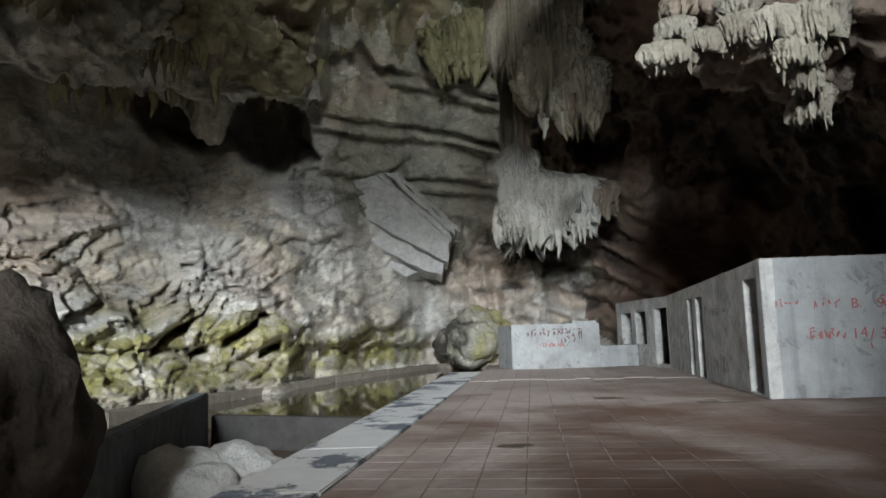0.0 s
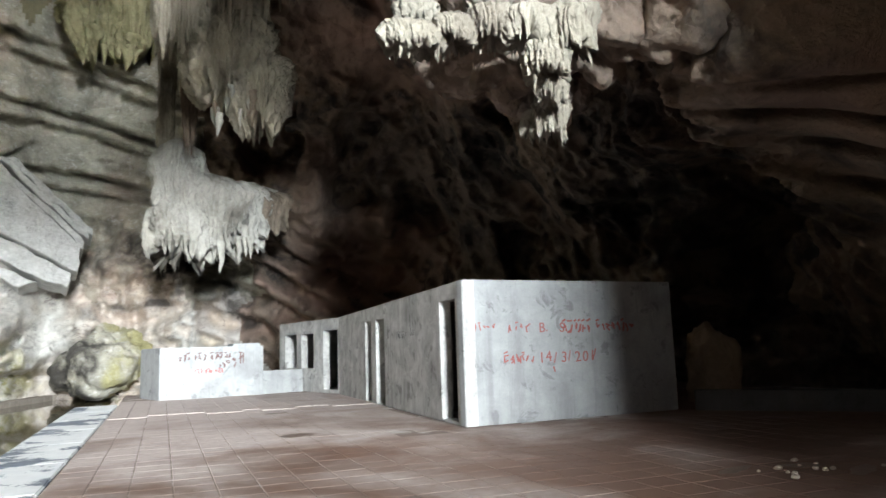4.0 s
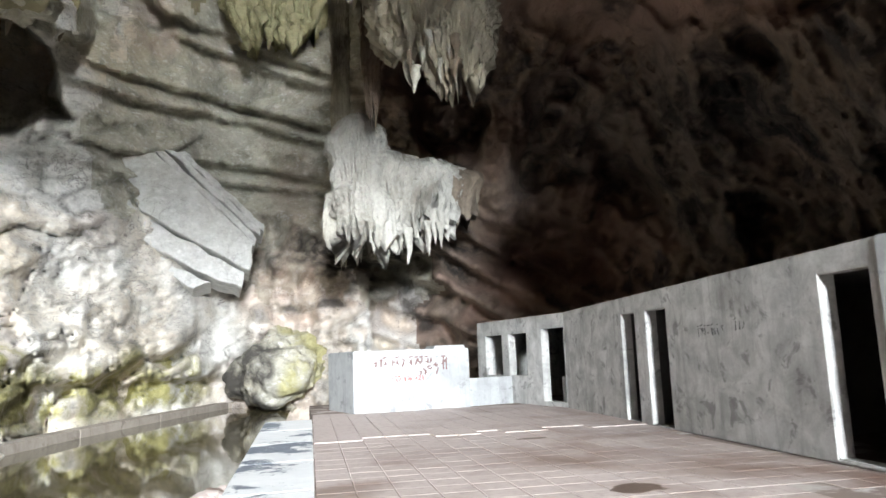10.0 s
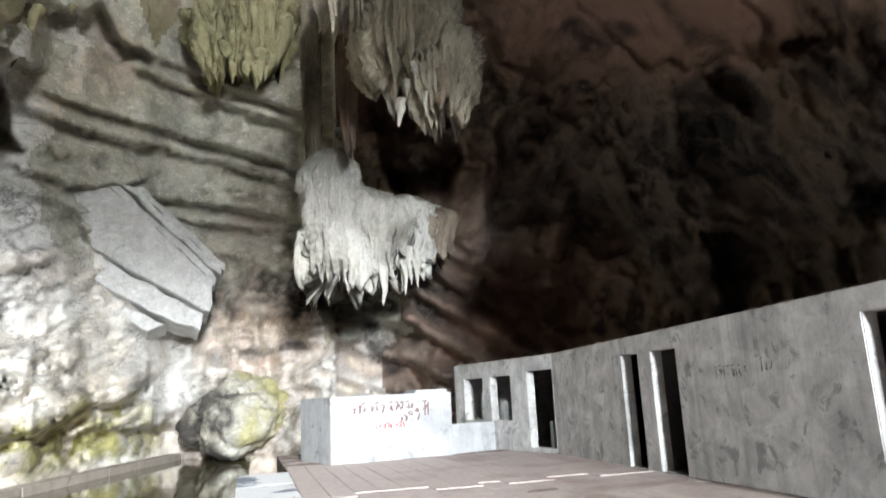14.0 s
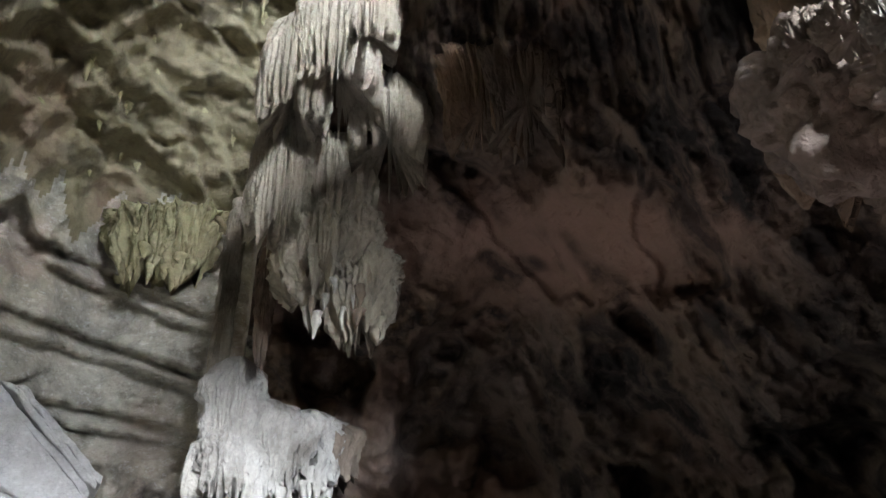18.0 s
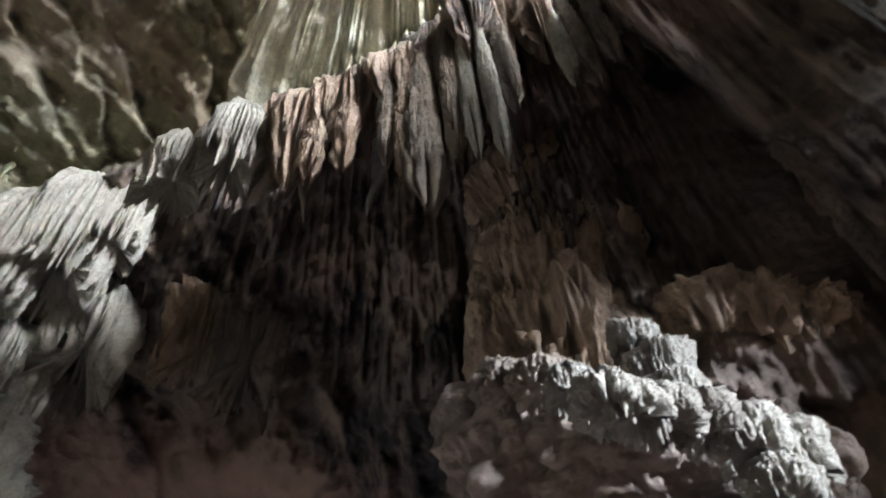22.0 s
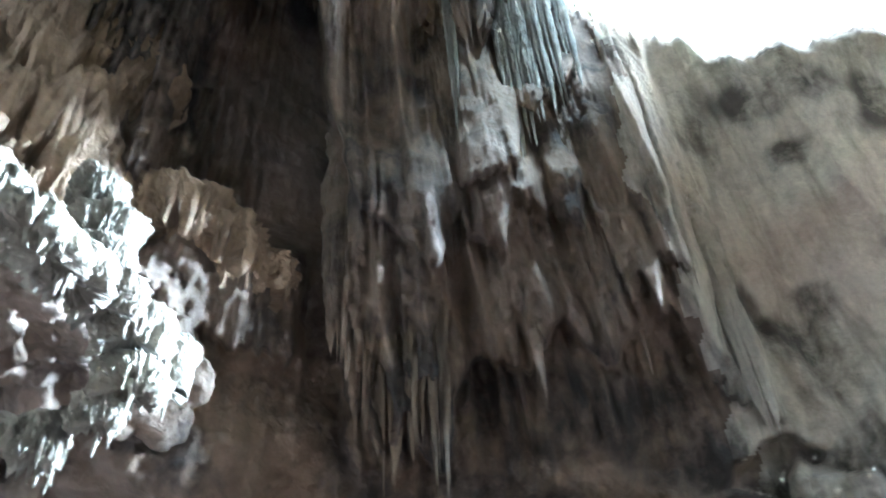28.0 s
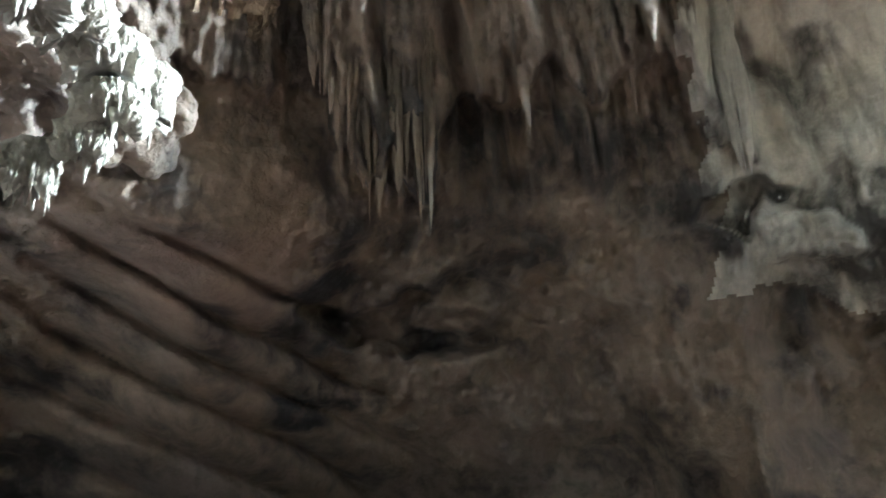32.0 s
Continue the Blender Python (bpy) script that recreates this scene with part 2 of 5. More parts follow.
def kerb_material():
    n = Nodes("flaking_white_kerb", 0.8)
    flake = n.math("ADD", n.math("MULTIPLY", n.noise(1.0, 3, 0.6), 0.75), n.math("MULTIPLY", n.noise(9, 7, 0.75, warp=1.5), 0.32))
    c = n.mix(n.span(n.noise(3, 5, 0.6), 0.3, 0.7), (0.70, 0.70, 0.70), (0.60, 0.61, 0.62))
    c = n.mix(n.span(flake, 0.55, 0.57), c, n.mix(n.noise(14, 4, 0.7), (0.05, 0.055, 0.07), (0.25, 0.285, 0.34)))
    return n.done(c, 0.8, n.math("ADD", n.span(flake, 0.55, 0.57, 1.0, 0.0), n.noise(12, 5, 0.6)), 0.6, 0.012)


KERB = kerb_material()


def tile_material():
    n = Nodes("worn_terracotta", 0.75)
    wear, grain = n.noise(0.5, 5, 0.6, warp=0.5), n.noise(9, 6, 0.7)
    c = n.mix(n.chance(), (0.11, 0.062, 0.045), (0.145, 0.083, 0.061))
    c = n.mix(n.span(n.island, 0, 1, 0, 0.35), c, (0.22, 0.135, 0.10))
    # scuffed lime patches; a slope paler to the left and far end paints in light
    lit_side = n.tree.nodes.new("ShaderNodeVectorMath")
    lit_side.operation = "DOT_PRODUCT"
    n.link(n.place, lit_side.inputs[0])
    lit_side.inputs[1].default_value = (-0.02, 0.02, 0.0)
    wear_and_light = n.math("ADD", wear, lit_side.outputs["Value"])
    c = n.mix(n.span(wear_and_light, 0.40, 0.68, 0.0, 0.9), c, (0.46, 0.395, 0.37))
    c = n.mix(n.span(grain, 0.5, 0.75, 0.0, 0.5), c, (0.14, 0.08, 0.06))
    return n.done(c, n.span(wear, 0.3, 0.7, 0.55, 0.85), grain, 0.35, 0.006)


TILE = tile_material()


def grout_material():
    n = Nodes("limed_grout", 0.85)
    c = n.mix(n.span(n.noise(1.3, 6, 0.7, warp=0.5), 0.50, 0.62), (0.17, 0.125, 0.105), (0.46, 0.42, 0.39))
    return n.done(c, 0.85, n.noise(20, 4, 0.6), 0.3, 0.005)


GROUT = grout_material()


def mud_material(name, a, b, rough):
    n = Nodes(name, rough)
    c = n.mix(n.span(n.noise(0.7, 6, 0.65), 0.35, 0.65), a, b)
    return n.done(c, rough, n.noise(5, 7, 0.65), 0.5, 0.04)


MUD = mud_material("brown_mud", (0.20, 0.14, 0.10), (0.12, 0.09, 0.065), 0.8)
SLUDGE = mud_material("damp_sludge", (0.09, 0.062, 0.048), (0.14, 0.095, 0.073), 0.5)
SOIL = mud_material("bare_earth", (0.22, 0.17, 0.12), (0.14, 0.11, 0.08), 0.95)


def water_material():
    n = Nodes("still_brown_water", 0.03)
    n.bsdf.inputs["IOR"].default_value = 1.33
    n.bsdf.inputs["Specular IOR Level"].default_value = 1.0
    return n.done((0.10, 0.085, 0.05), 0.03, n.noise(1.5, 2, 0.5), 0.06, 0.02)


WATER = water_material()
RED_PAINT = material("faded_red_paint", (0.36, 0.11, 0.10), 0.8)
PENCIL = material("grey_pencil", (0.13, 0.13, 0.13), 0.9)
DARK_PAINT = material("grey_brown_paint", (0.15, 0.09, 0.085), 0.8)


# ---- building blocks ----
def link_mesh(name, verts, faces, mat, parent=None, label="", smooth=False):
    me = bpy.data.meshes.new(name)
    me.from_pydata(verts, [], faces)
    me.materials.append(mat)
    if smooth:
        me.polygons.foreach_set("use_smooth", [True] * len(me.polygons))
    me.update()
    ob = new(name, me)
    if parent:
        ob.parent = parent
    if label:
        ob["label"] = label
    return ob


def part(name, bm, mat, parent=None, label="", smooth=False):
    me = bpy.data.meshes.new(name)
    bm.to_mesh(me)
    bm.free()
    me.materials.append(mat)
    if smooth:
        me.polygons.foreach_set("use_smooth", [True] * len(me.polygons))
    ob = new(name, me)
    if parent:
        ob.parent = parent
    if label:
        ob["label"] = label
    return ob


def thing(name, at, label, category, group="", kind="", turn=0.0):
    ob = new(name)
    ob.empty_display_size = 0.2
    ob.matrix_basis = pose(*at, 0, 0, turn)
    return tagged(ob, label, category, group, kind)


def block(x0, y0, z0, x1, y1, z1, bevel=0.012, worn=0.0, cuts=0, seed=0):
    """A box with bevelled, slightly worn edges."""
    bm = bmesh.new()
    bmesh.ops.create_cube(bm, size=1.0)
    m = Matrix.LocRotScale(((x0 + x1) / 2, (y0 + y1) / 2, (z0 + z1) / 2), None, (x1 - x0, y1 - y0, z1 - z0))
    bmesh.ops.transform(bm, matrix=m, verts=bm.verts)
    if cuts:
        bmesh.ops.subdivide_edges(bm, edges=bm.edges[:], cuts=cuts, use_grid_fill=True)
    if bevel:
        sharp = [e for e in bm.edges if e.is_manifold and e.calc_face_angle(0) > 0.5]
        bmesh.ops.bevel(bm, geom=sharp, offset=bevel, segments=2, affect="EDGES")
    if worn:
        for v in bm.verts:
            v.co += noise.noise_vector(v.co * 2.3 + Vector((seed, seed, seed))) * worn
    return bm


# lattice noise on arrays of points, in metres
def hashed(i, j, k, seed):
    h = (i * 374761393 + j * 668265263 + k * 2147483647 + seed * 1274126177) & 0xFFFFFFFF
    h = ((h ^ (h >> 13)) * 1274126177) & 0xFFFFFFFF
    h = ((h ^ (h >> 16)) * 2246822519) & 0xFFFFFFFF
    return ((h ^ (h >> 15)) & 0xFFFFFF) / 8388608.0 - 1.0


def grain(p, seed=0):
    q = np.floor(p)
    f = p - q
    q = q.astype(np.int64)
    f = f * f * f * (f * (f * 6 - 15) + 10)
    out = 0.0
    for a in (0, 1):
        wa = f[..., 0] if a else 1 - f[..., 0]
        for b in (0, 1):
            wb = wa * (f[..., 1] if b else 1 - f[..., 1])
            for c in (0, 1):
                out = out + wb * (f[..., 2] if c else 1 - f[..., 2]) * hashed(q[..., 0] + a, q[..., 1] + b, q[..., 2] + c, seed)
    return out


def fractal(p, size, octaves=5, gain=0.5, seed=0, ridge=False):
    total, amp, k = 0.0, 1.0, 1.0 / size
    for o in range(octaves):
        v = grain(p * k + 13.7 * o, seed + o)
        total = total + amp * ((1 - 2 * np.abs(v)) if ridge else v)
        amp, k = amp * gain, k * 2.03
    return total


def facets(p, size, seed):
    """Broken plates: for each point the height of the tilted plate it lies on, and how near it is to the crack beside it."""
    q = p / size
    base = np.floor(q).astype(np.int64)
    best = np.full(q.shape[:-1], 9.0)
    second = best.copy()
    high = np.zeros(q.shape[:-1])
    for a, b, c in itertools.product((-1, 0, 1), repeat=3):
        i, j, k = base[..., 0] + a, base[..., 1] + b, base[..., 2] + c
        spot = np.stack([i + 0.5 + 0.45 * hashed(i, j, k, seed), j + 0.5 + 0.45 * hashed(i, j, k, seed + 1), k + 0.5 + 0.45 * hashed(i, j, k, seed + 2)], -1)
        off = q - spot
        d = np.sqrt((off ** 2).sum(-1))
        lean = np.stack([hashed(i, j, k, seed + 4), hashed(i, j, k, seed + 5), hashed(i, j, k, seed + 6)], -1)
        value = 0.5 * hashed(i, j, k, seed + 3) + (off * lean).sum(-1)
        near = d < best
        second = np.where(near, best, np.minimum(second, d))
        high = np.where(near, value, high)
        best = np.where(near, d, best)
    return high, step(second - best, 0.09, 0.0)


def bump_at(az, el, a0, e0, ra, re, sharp=2.0):
    d = ((az - a0) / ra) ** 2 + ((el - e0) / re) ** 2
    return np.exp(-d ** (sharp / 2))


def step(x, lo, hi):
    t = np.clip((x - lo) / (hi - lo), 0, 1)
    return t * t * (3 - 2 * t)


# ---- the cave ----
CENTRE = np.array((-7.03, -4.15, 1.4))
ELEVATIONS = (-8, 8, 20, 32, 44, 58, 72, 90)
# how far the rock is from the centre, bearing by bearing, at those elevations
GREAT_HALL = {
    -180: (16, 16, 16, 15.5, 13.5, 13.5, 20, 25), -168: (15, 15, 15, 14.5, 13.5, 13.5, 20, 25), -130: (14, 14, 14, 15, 15, 15, 20, 25), -112: (12, 13, 14, 16, 19, 20, 22, 24), -75: (9.5, 10.5, 13, 16, 20, 24, 26, 26),
    -45: (12.5, 16, 20, 22, 24, 25, 26, 26), -22: (15, 20, 25, 26.5, 27, 26, 26, 26), -14: (16.5, 21.5, 26.5, 28, 28, 27, 26, 26),
    -8: (19.5, 24, 28, 29.5, 29, 27, 26, 26), -2: (25.5, 28, 30.5, 32, 31, 28, 26, 26), 3: (32, 31.5, 32.5, 34, 33, 29, 26, 26),
    14: (28, 28, 29, 33, 33, 29, 26, 26), 60: (28, 28, 29, 33, 33, 29, 26, 26), 168: (30, 30, 30, 30, 29, 26, 24, 24), 180: (16, 16, 16, 15.5, 13.5, 13.5, 20, 25),
}
RECESS = {
    -180: (28, 27, 24, 22, 20, 18, 17, 17), 16: (28, 27.5, 25.5, 22, 20, 18, 17, 17), 25: (27, 26, 24, 21.5, 19.5, 18, 17, 17), 35: (29, 28, 25, 21, 18, 17, 16.5, 17),
    47: (27, 24, 20, 17.5, 16, 16, 16, 17), 60: (22, 18, 15.5, 14, 13.5, 14.5, 16, 17),
}
CURTAIN_WALL = {
    72: (21, 18, 12.5, 11.5, 12, 13.5, 16, 17), 85: (18, 14, 9.6, 9.6, 10.8, 13, 15.8, 17), 97: (16.03, 12.02, 9.502, 9.845, 10.76, 13.5, 16, 17.54),
    110: (17.94, 13.8, 11.04, 11.32, 12.14, 15.46, 16.74, 18.36), 125: (16.04, 13.86, 11.66, 11.66, 12.54, 16.62, 18.01, 19.38), 140: (12.15, 12.02, 12.15, 12.69, 14.31, 17.82, 19.38, 20.52),
    147: (13.2, 13.2, 13.2, 13.8, 15.6, 18, 19.44, 21.6), 156: (13.5, 13.5, 13.6, 14, 15.5, 18, 21, 23), 166: (17, 17, 17, 17, 18, 21, 25, 26), 180: (16, 16, 16, 16, 18, 21, 25, 26),
}
LIP = ((-180, -60), (13.2, -60), (14.6, 44.5), (20, 50), (28, 57), (38, 61.3), (54, 66), (72, 70), (95, 68.5), (117, 64), (129, 62), (138, 55.5), (152, 48.5), (164, 44), (178, 36), (180, -60))


def distance(table, az, el):
    keys = sorted(table)
    rows = np.array([table[k] for k in keys], float)
    i = np.clip(np.searchsorted(keys, az) - 1, 0, len(keys) - 2)
    k = np.array(keys, float)
    f = np.clip((az - k[i]) / (k[i + 1] - k[i]), 0, 1)[:, None]
    f = f * f * (3 - 2 * f) * 0.6 + f * 0.4
    at = rows[i] * (1 - f) + rows[i + 1] * f
    e = np.array(ELEVATIONS, float)
    j = np.clip(np.searchsorted(e, el) - 1, 0, len(e) - 2)
    g = np.clip((el - e[j]) / (e[j + 1] - e[j]), 0, 1)[None, :]
    g = g * g * (3 - 2 * g) * 0.5 + g * 0.5
    return at[:, j] * (1 - g) + at[:, j + 1] * g


def cave():
    az = np.concatenate([np.arange(-180, -76, 2.0), np.arange(-76, 172, 0.24), np.arange(172, 180, 2.0)])
    el = np.concatenate([(-89, -75, -60, -45, -35, -27, -20, -16), np.arange(-12.5, 74, 0.24), np.arange(74, 89.6, 1.0)])
    A, B = np.meshgrid(az, el, indexing="ij")
    ar, er = np.radians(A), np.radians(B)
    way = np.stack([np.sin(ar) * np.cos(er), np.cos(ar) * np.cos(er), np.sin(er)], -1)
    hall, inner = distance(GREAT_HALL, az, el), distance({**RECESS, **CURTAIN_WALL}, az, el)
    lip = np.interp(az, [p[0] for p in LIP], [p[1] for p in LIP])[:, None]
    rag = fractal(np.stack([A / 3.0, B * 0 + 3.3, B / 40.0], -1), 1.0, 4, 0.6, 5)
    within = step(B - lip - 0.9 * rag, 0.45, -0.45)
    # the great hall: tilted beds, fissures, a dark cavern mouth high up, an undercut above the water
    p = CENTRE + way * hall[..., None]
    tilt = (B - 9) * (1 + 0.015 * np.clip(A - 8, -22, 8)) + 0.5 * grain(p / 5.0, 3) + 0.12 * grain(p / 1.4, 4)
    bed = np.mod(tilt / 2.2 + 0.3 * np.sin(tilt * 1.3), 1.0)
    beds = bump_at(A, B, 3, 19, 13, 8.5, 4) * (0.7 + 0.4 * grain(p / 2.5, 6))
    thin = np.mod(tilt / 0.62 + 0.4 * grain(p / 2.0, 7), 1.0)
    hall = hall + beds * (1.2 * step(bed, 0.0, 0.86) * step(bed, 1.0, 0.9) - 0.4 + 0.16 * thin)
    dip = (B + 0.38 * A + 3.0 * grain(p / 4.0, 32) + 1.0 * grain(p / 1.2, 33)) / 4.6
    ledges = np.mod(dip + 0.25 * np.sin(2.4 * dip), 1.0)
    ledges = step(A, 29, 26) * step(B, 26, 31) * (1.5 * ledges * step(ledges, 1.0, 0.88) - 0.5) * (0.75 + 0.5 * grain(p / 2.2, 34))
    fold = step(B, 30, 45) * 0.8 * fractal(p * np.array((0.24, 0.62, 0.5)), 2.0, 4, 0.55, 21, True)
    west = step(A, 4, -4) * step(B, 22, 15)
    hall = hall + fractal(p, 7.0, 2, 0.5, 1) * 1.1 + (1 - 0.8 * west) * 0.28 * fractal(p, 1.75, 3, 0.5, 2) - fractal(p, 2.2, 5, 0.58, 9, True) * 0.3 * (1 - 0.6 * step(A, 4, -4) * step(B, 22, 15)) - fold * 1.0 - ledges - step(B, 26, 36) * 0.4 * fractal(p * np.array((0.4, 1.0, 0.8)), 1.2, 4, 0.58, 23, True)
    hall = hall - 0.5 * step(A, 2, 6) * step(B, 14, 9) * fractal(p * np.array((1.0, 1.0, 1.6)), 1.3, 5, 0.62, 15, True)
    # a rounded buttress leaning out below the hanging flowstone, and the undercut beside it
    ra, rb = A + 0.9 * grain(p / 1.2, 117), B + 0.8 * grain(p / 1.0, 118)
    hall = hall - 1.1 * step(np.abs(ra - 5.6 - 0.3 * (B - 6)), 2.6, 0.6) * step(B, 12.5, 9.5) * step(B, -1, 2) * (0.8 + 0.5 * grain(p / 0.7, 119))
    hall = hall + 1.5 * step(bump_at(ra, rb + 0.12 * (A - 12), 12.2, 8.8, 4.6, 1.5, 4), 0.3, 0.7)
    plate = grain(p * np.array((0.35, 0.35, 0.9)) + 0.6 * grain(p * 0.8, 2)[..., None], 31)
    hall = hall + west * 0.42 * (np.round(plate * 3.5) / 3.5)
    wa, wb = A + 2.6 * grain(p / 3.0, 81) + 1.2 * grain(p / 1.1, 82), B + 1.8 * grain(p / 2.6, 83) + 0.8 * grain(p / 0.9, 84)
    hole = bump_at(wa, wb + 0.16 * (A + 14), -13.8, 20.8, 6.3, 4.5, 6) + 0.8 * bump_at(wa, wb + 0.3 * (A + 26), -26, 22, 5.5, 2.6, 4)
    hall = hall + 8.0 * step(hole, 0.35, 0.6) + 1.4 * step(bump_at(wa, wb + 0.2 * (A + 6.5), -6.5, 28.2, 4.5, 1.5, 4), 0.3, 0.7)
    line = np.stack([A / 5.0, A * 0 + 0.5, A * 0], -1)
    saw = np.mod(A / 7.5 + 0.25 * grain(line * 1.3, 12), 1.0)
    sill = -2.2 + 3.6 * saw + 0.5 * grain(line * 3.1, 13)
    under = step(A, 3, 0) * step(np.abs(B - sill), 0.75, 0.2) * step(grain(line * 1.7, 14), -0.35, 0.0)
    under = np.maximum(under, step(A, 4, 1) * step(A, -13, -9) * step(B, -0.9, -1.5))
    hall = hall + 1.8 * under - 1.0 * step(A, 4, -2) * bump_at(A * 0, B - sill, 0, 1.7, 1, 1.3)
    arc = ar * 21.0
    leaf = (p[..., 2] - 0.55 * arc) + 0.9 * grain(p / 1.6, 18)
    for size, amount in ((1.3, 0.24), (0.55, 0.22), (0.27, 0.1)):
        saw = np.mod(leaf / size + 0.5 * grain(p / (size * 2.2), 19), 1.0)
        hall = hall + west * amount * (saw - 0.5) * (0.6 + 0.7 * grain(p / 2.1, 20))
    split = step(np.abs(fractal(np.stack([leaf * 0.8, arc * 0.16, p[..., 0] * 0.1], -1), 1.6, 4, 0.6, 17)), 0.05, 0.0) * step(A, 8, 0) * step(B, 15, 11)
    hall = hall + 0.8 * split
    apron = step(A + 1.2 * grain(p / 1.5, 27), 28.4, 29.4) * step(A, 172, 166) * step(B - lip, -2, 0)
    runs = fractal(np.stack([A / 5.0 + 0.1 * grain(p / 3.0, 28), B * 0 + 2.5, B / 60.0], -1), 1.0, 4, 0.55, 29, True)
    hall = hall * (1 - apron) + apron * (distance(GREAT_HALL, az, el) - 1.3 - 0.5 * runs - 0.15 * fractal(p, 1.2, 4, 0.55, 30))
    broken = np.maximum(west, 0.55 * step(A, 15, 11) * step(B, 13, 10))
    here = broken > 0.01
    dipped = np.stack([p[..., 0] * 0.75, p[..., 1] * 0.75, (p[..., 2] - 0.5 * p[..., 0]) * 1.5], -1) + 0.35 * grain(p / 1.3, 35)[..., None]
    cracks = np.zeros_like(hall)
    for size, amount, seed in ((2.4, 0.55, 110), (1.0, 0.2, 120), (0.5, 0.07, 130)):
        high, gap = facets(dipped[here], size, seed)
        hall[here] += broken[here] * (amount * high + 0.3 * amount * gap)
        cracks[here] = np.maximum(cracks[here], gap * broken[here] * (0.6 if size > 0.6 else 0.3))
    shelf = step(A, -7.5, -9.5) * step(B - 24.3 - 1.0 * grain(p / 1.7, 25) - 0.8 * grain(p / 0.6, 26) + 0.05 * (A + 9), -0.3, 0.3)
    hall = hall - 3.4 * shelf
    # the recess and the curtain wall: flutes, pockets, a tower of flowstone
    p = CENTRE + way * inner[..., None]
    smooth_patch = bump_at(A + 0.9 * (B - 29), B, 43, 29, 16, 5.5, 4)
    rough = 1 - 0.85 * smooth_patch
    scallop = step(A, 83, 89) * step(A, 118, 108) * step(B - 21.5 + 0.42 * (A - 88) + 1.2 * grain(p / 1.5, 70), 0.8, -0.8)
    calm = 1 - 0.8 * np.maximum(scallop, step(A, 140.5, 143) * step(B, 16, 22))
    lumps = fractal(p, 3.2, 3, 0.5, 41)
    inner = inner + lumps * (1.3 - 0.6 * step(A, 86, 98)) * rough * calm - rough * calm * fractal(p, 1.6, 5, 0.58, 44, True) * (0.55 - 0.36 * step(A, 86, 98))
    inner = inner + 1.7 * rough * step(grain(p / 2.4, 47) + 0.3 * grain(p / 0.8, 48), 0.25, 0.5) * step(A, 90, 75)
    shelf = np.mod((B + 0.55 * (A - 14)) / 3.0 + 0.35 * grain(p / 3.0, 49), 1.0)
    inner = inner + 1.3 * step(B, 12, 9) * step(A, 38, 32) * (step(shelf, 0.0, 0.7) * step(shelf, 1.0, 0.8) - 0.3)
    # the dark hollow behind the tower and the brown bulge under it
    bend = 0.02 * (B - 30) + 0.25 * grain(p * np.array((0.3, 0.3, 0.12)), 51)
    wander = 0.7 * grain(p / 1.2, 62) + 0.35 * grain(p / 0.45, 63)
    side = np.interp(B, (20, 31, 46, 51, 57, 66), (109, 107, 105.6, 103.6, 101, 97)) + wander
    hollow = step(A, 84, 88) * step(A - side, 0.6, -0.6) * step(B, 39, 41.5) * step(B, 63, 58)
    inner = inner + 1.5 * hollow
    brow = np.interp(A, (84, 90, 96, 103), (33.5, 32.3, 31.4, 30.2)) + 0.9 * fractal(np.stack([A / 1.1, A * 0 + 2.5, A * 0], -1), 1.0, 3, 0.6, 64)
    bulge = step(A, 84, 87) * step(A + wander, 103.4, 102.2) * step(B - brow, -0.3, 0.5) * step(B + wander, 41.5, 36.5)
    inner = inner - bulge * (0.5 + 0.1 * fractal(np.stack([A / 1.0, B * 0 + 9.5, B / 9.0], -1), 1.0, 3, 0.6, 65, True))
    # the great drape, in tiers with ragged hems, between the hollow and the smooth wall
    def tier(left, right, stops, feet, rag, seed):
        hem = np.interp(A, stops, feet) + rag * fractal(np.stack([A / 0.8, A * 0 + seed, A * 0], -1), 1.0, 3, 0.6, seed)
        return step(A - left - 0.5 * wander, -0.35, 0.35) * step(A + 0.5 * wander, right + 0.35, right - 0.35) * step(B - hem, -0.35, 0.35)

    low_tier = tier(side, 143.4, (104, 105.5, 108.8, 109.5, 111.5, 112.5, 113.6, 116, 117, 119, 124, 128, 131, 133.6, 138, 139.5, 143.4),
                    (34, 28, 27, 24.5, 22.8, 26.5, 23.6, 21.2, 28, 31, 29, 33, 28, 30.5, 31.5, 25, 22.5), 0.5, 66)
    mid_tier = tier(side, 140.7, (104, 110, 114, 116, 118.9, 119.6, 123.4, 125, 129, 131.6, 132.6, 134.2, 134.9, 136, 136.9, 138, 140.7),
                    (47, 42, 39.5, 38.7, 42.5, 40, 39.5, 44, 41, 40, 44, 36, 32, 35, 32, 36, 34.5), 0.5, 67)
    high_tier = tier(119.2, 136, (119, 121, 126, 127.5, 132, 136), (44.5, 45.5, 46, 49.5, 51, 52.5), 0.4, 68)
    inner = inner - (0.95 + 0.5 * step(A, 120, 115)) * low_tier - 0.85 * mid_tier - 0.95 * high_tier
    mass = step(A - side, -1, 1) * step(A, 143.5, 141) * step(B, 18, 26)
    pleat = fractal(np.stack([A / 4.2 + bend * 2.2, B * 0 + 1.5, B / 30.0], -1), 1.0, 4, 0.62, 52, True)
    thread = fractal(np.stack([A / 1.4 + bend * 3, B * 0 + 4.4, B / 14.0], -1), 1.0, 3, 0.55, 57, True)
    inner = inner - mass * (0.34 * pleat + 0.17 * thread)
    right_wall = step(A, 140.5, 142) * step(A, 170, 164)
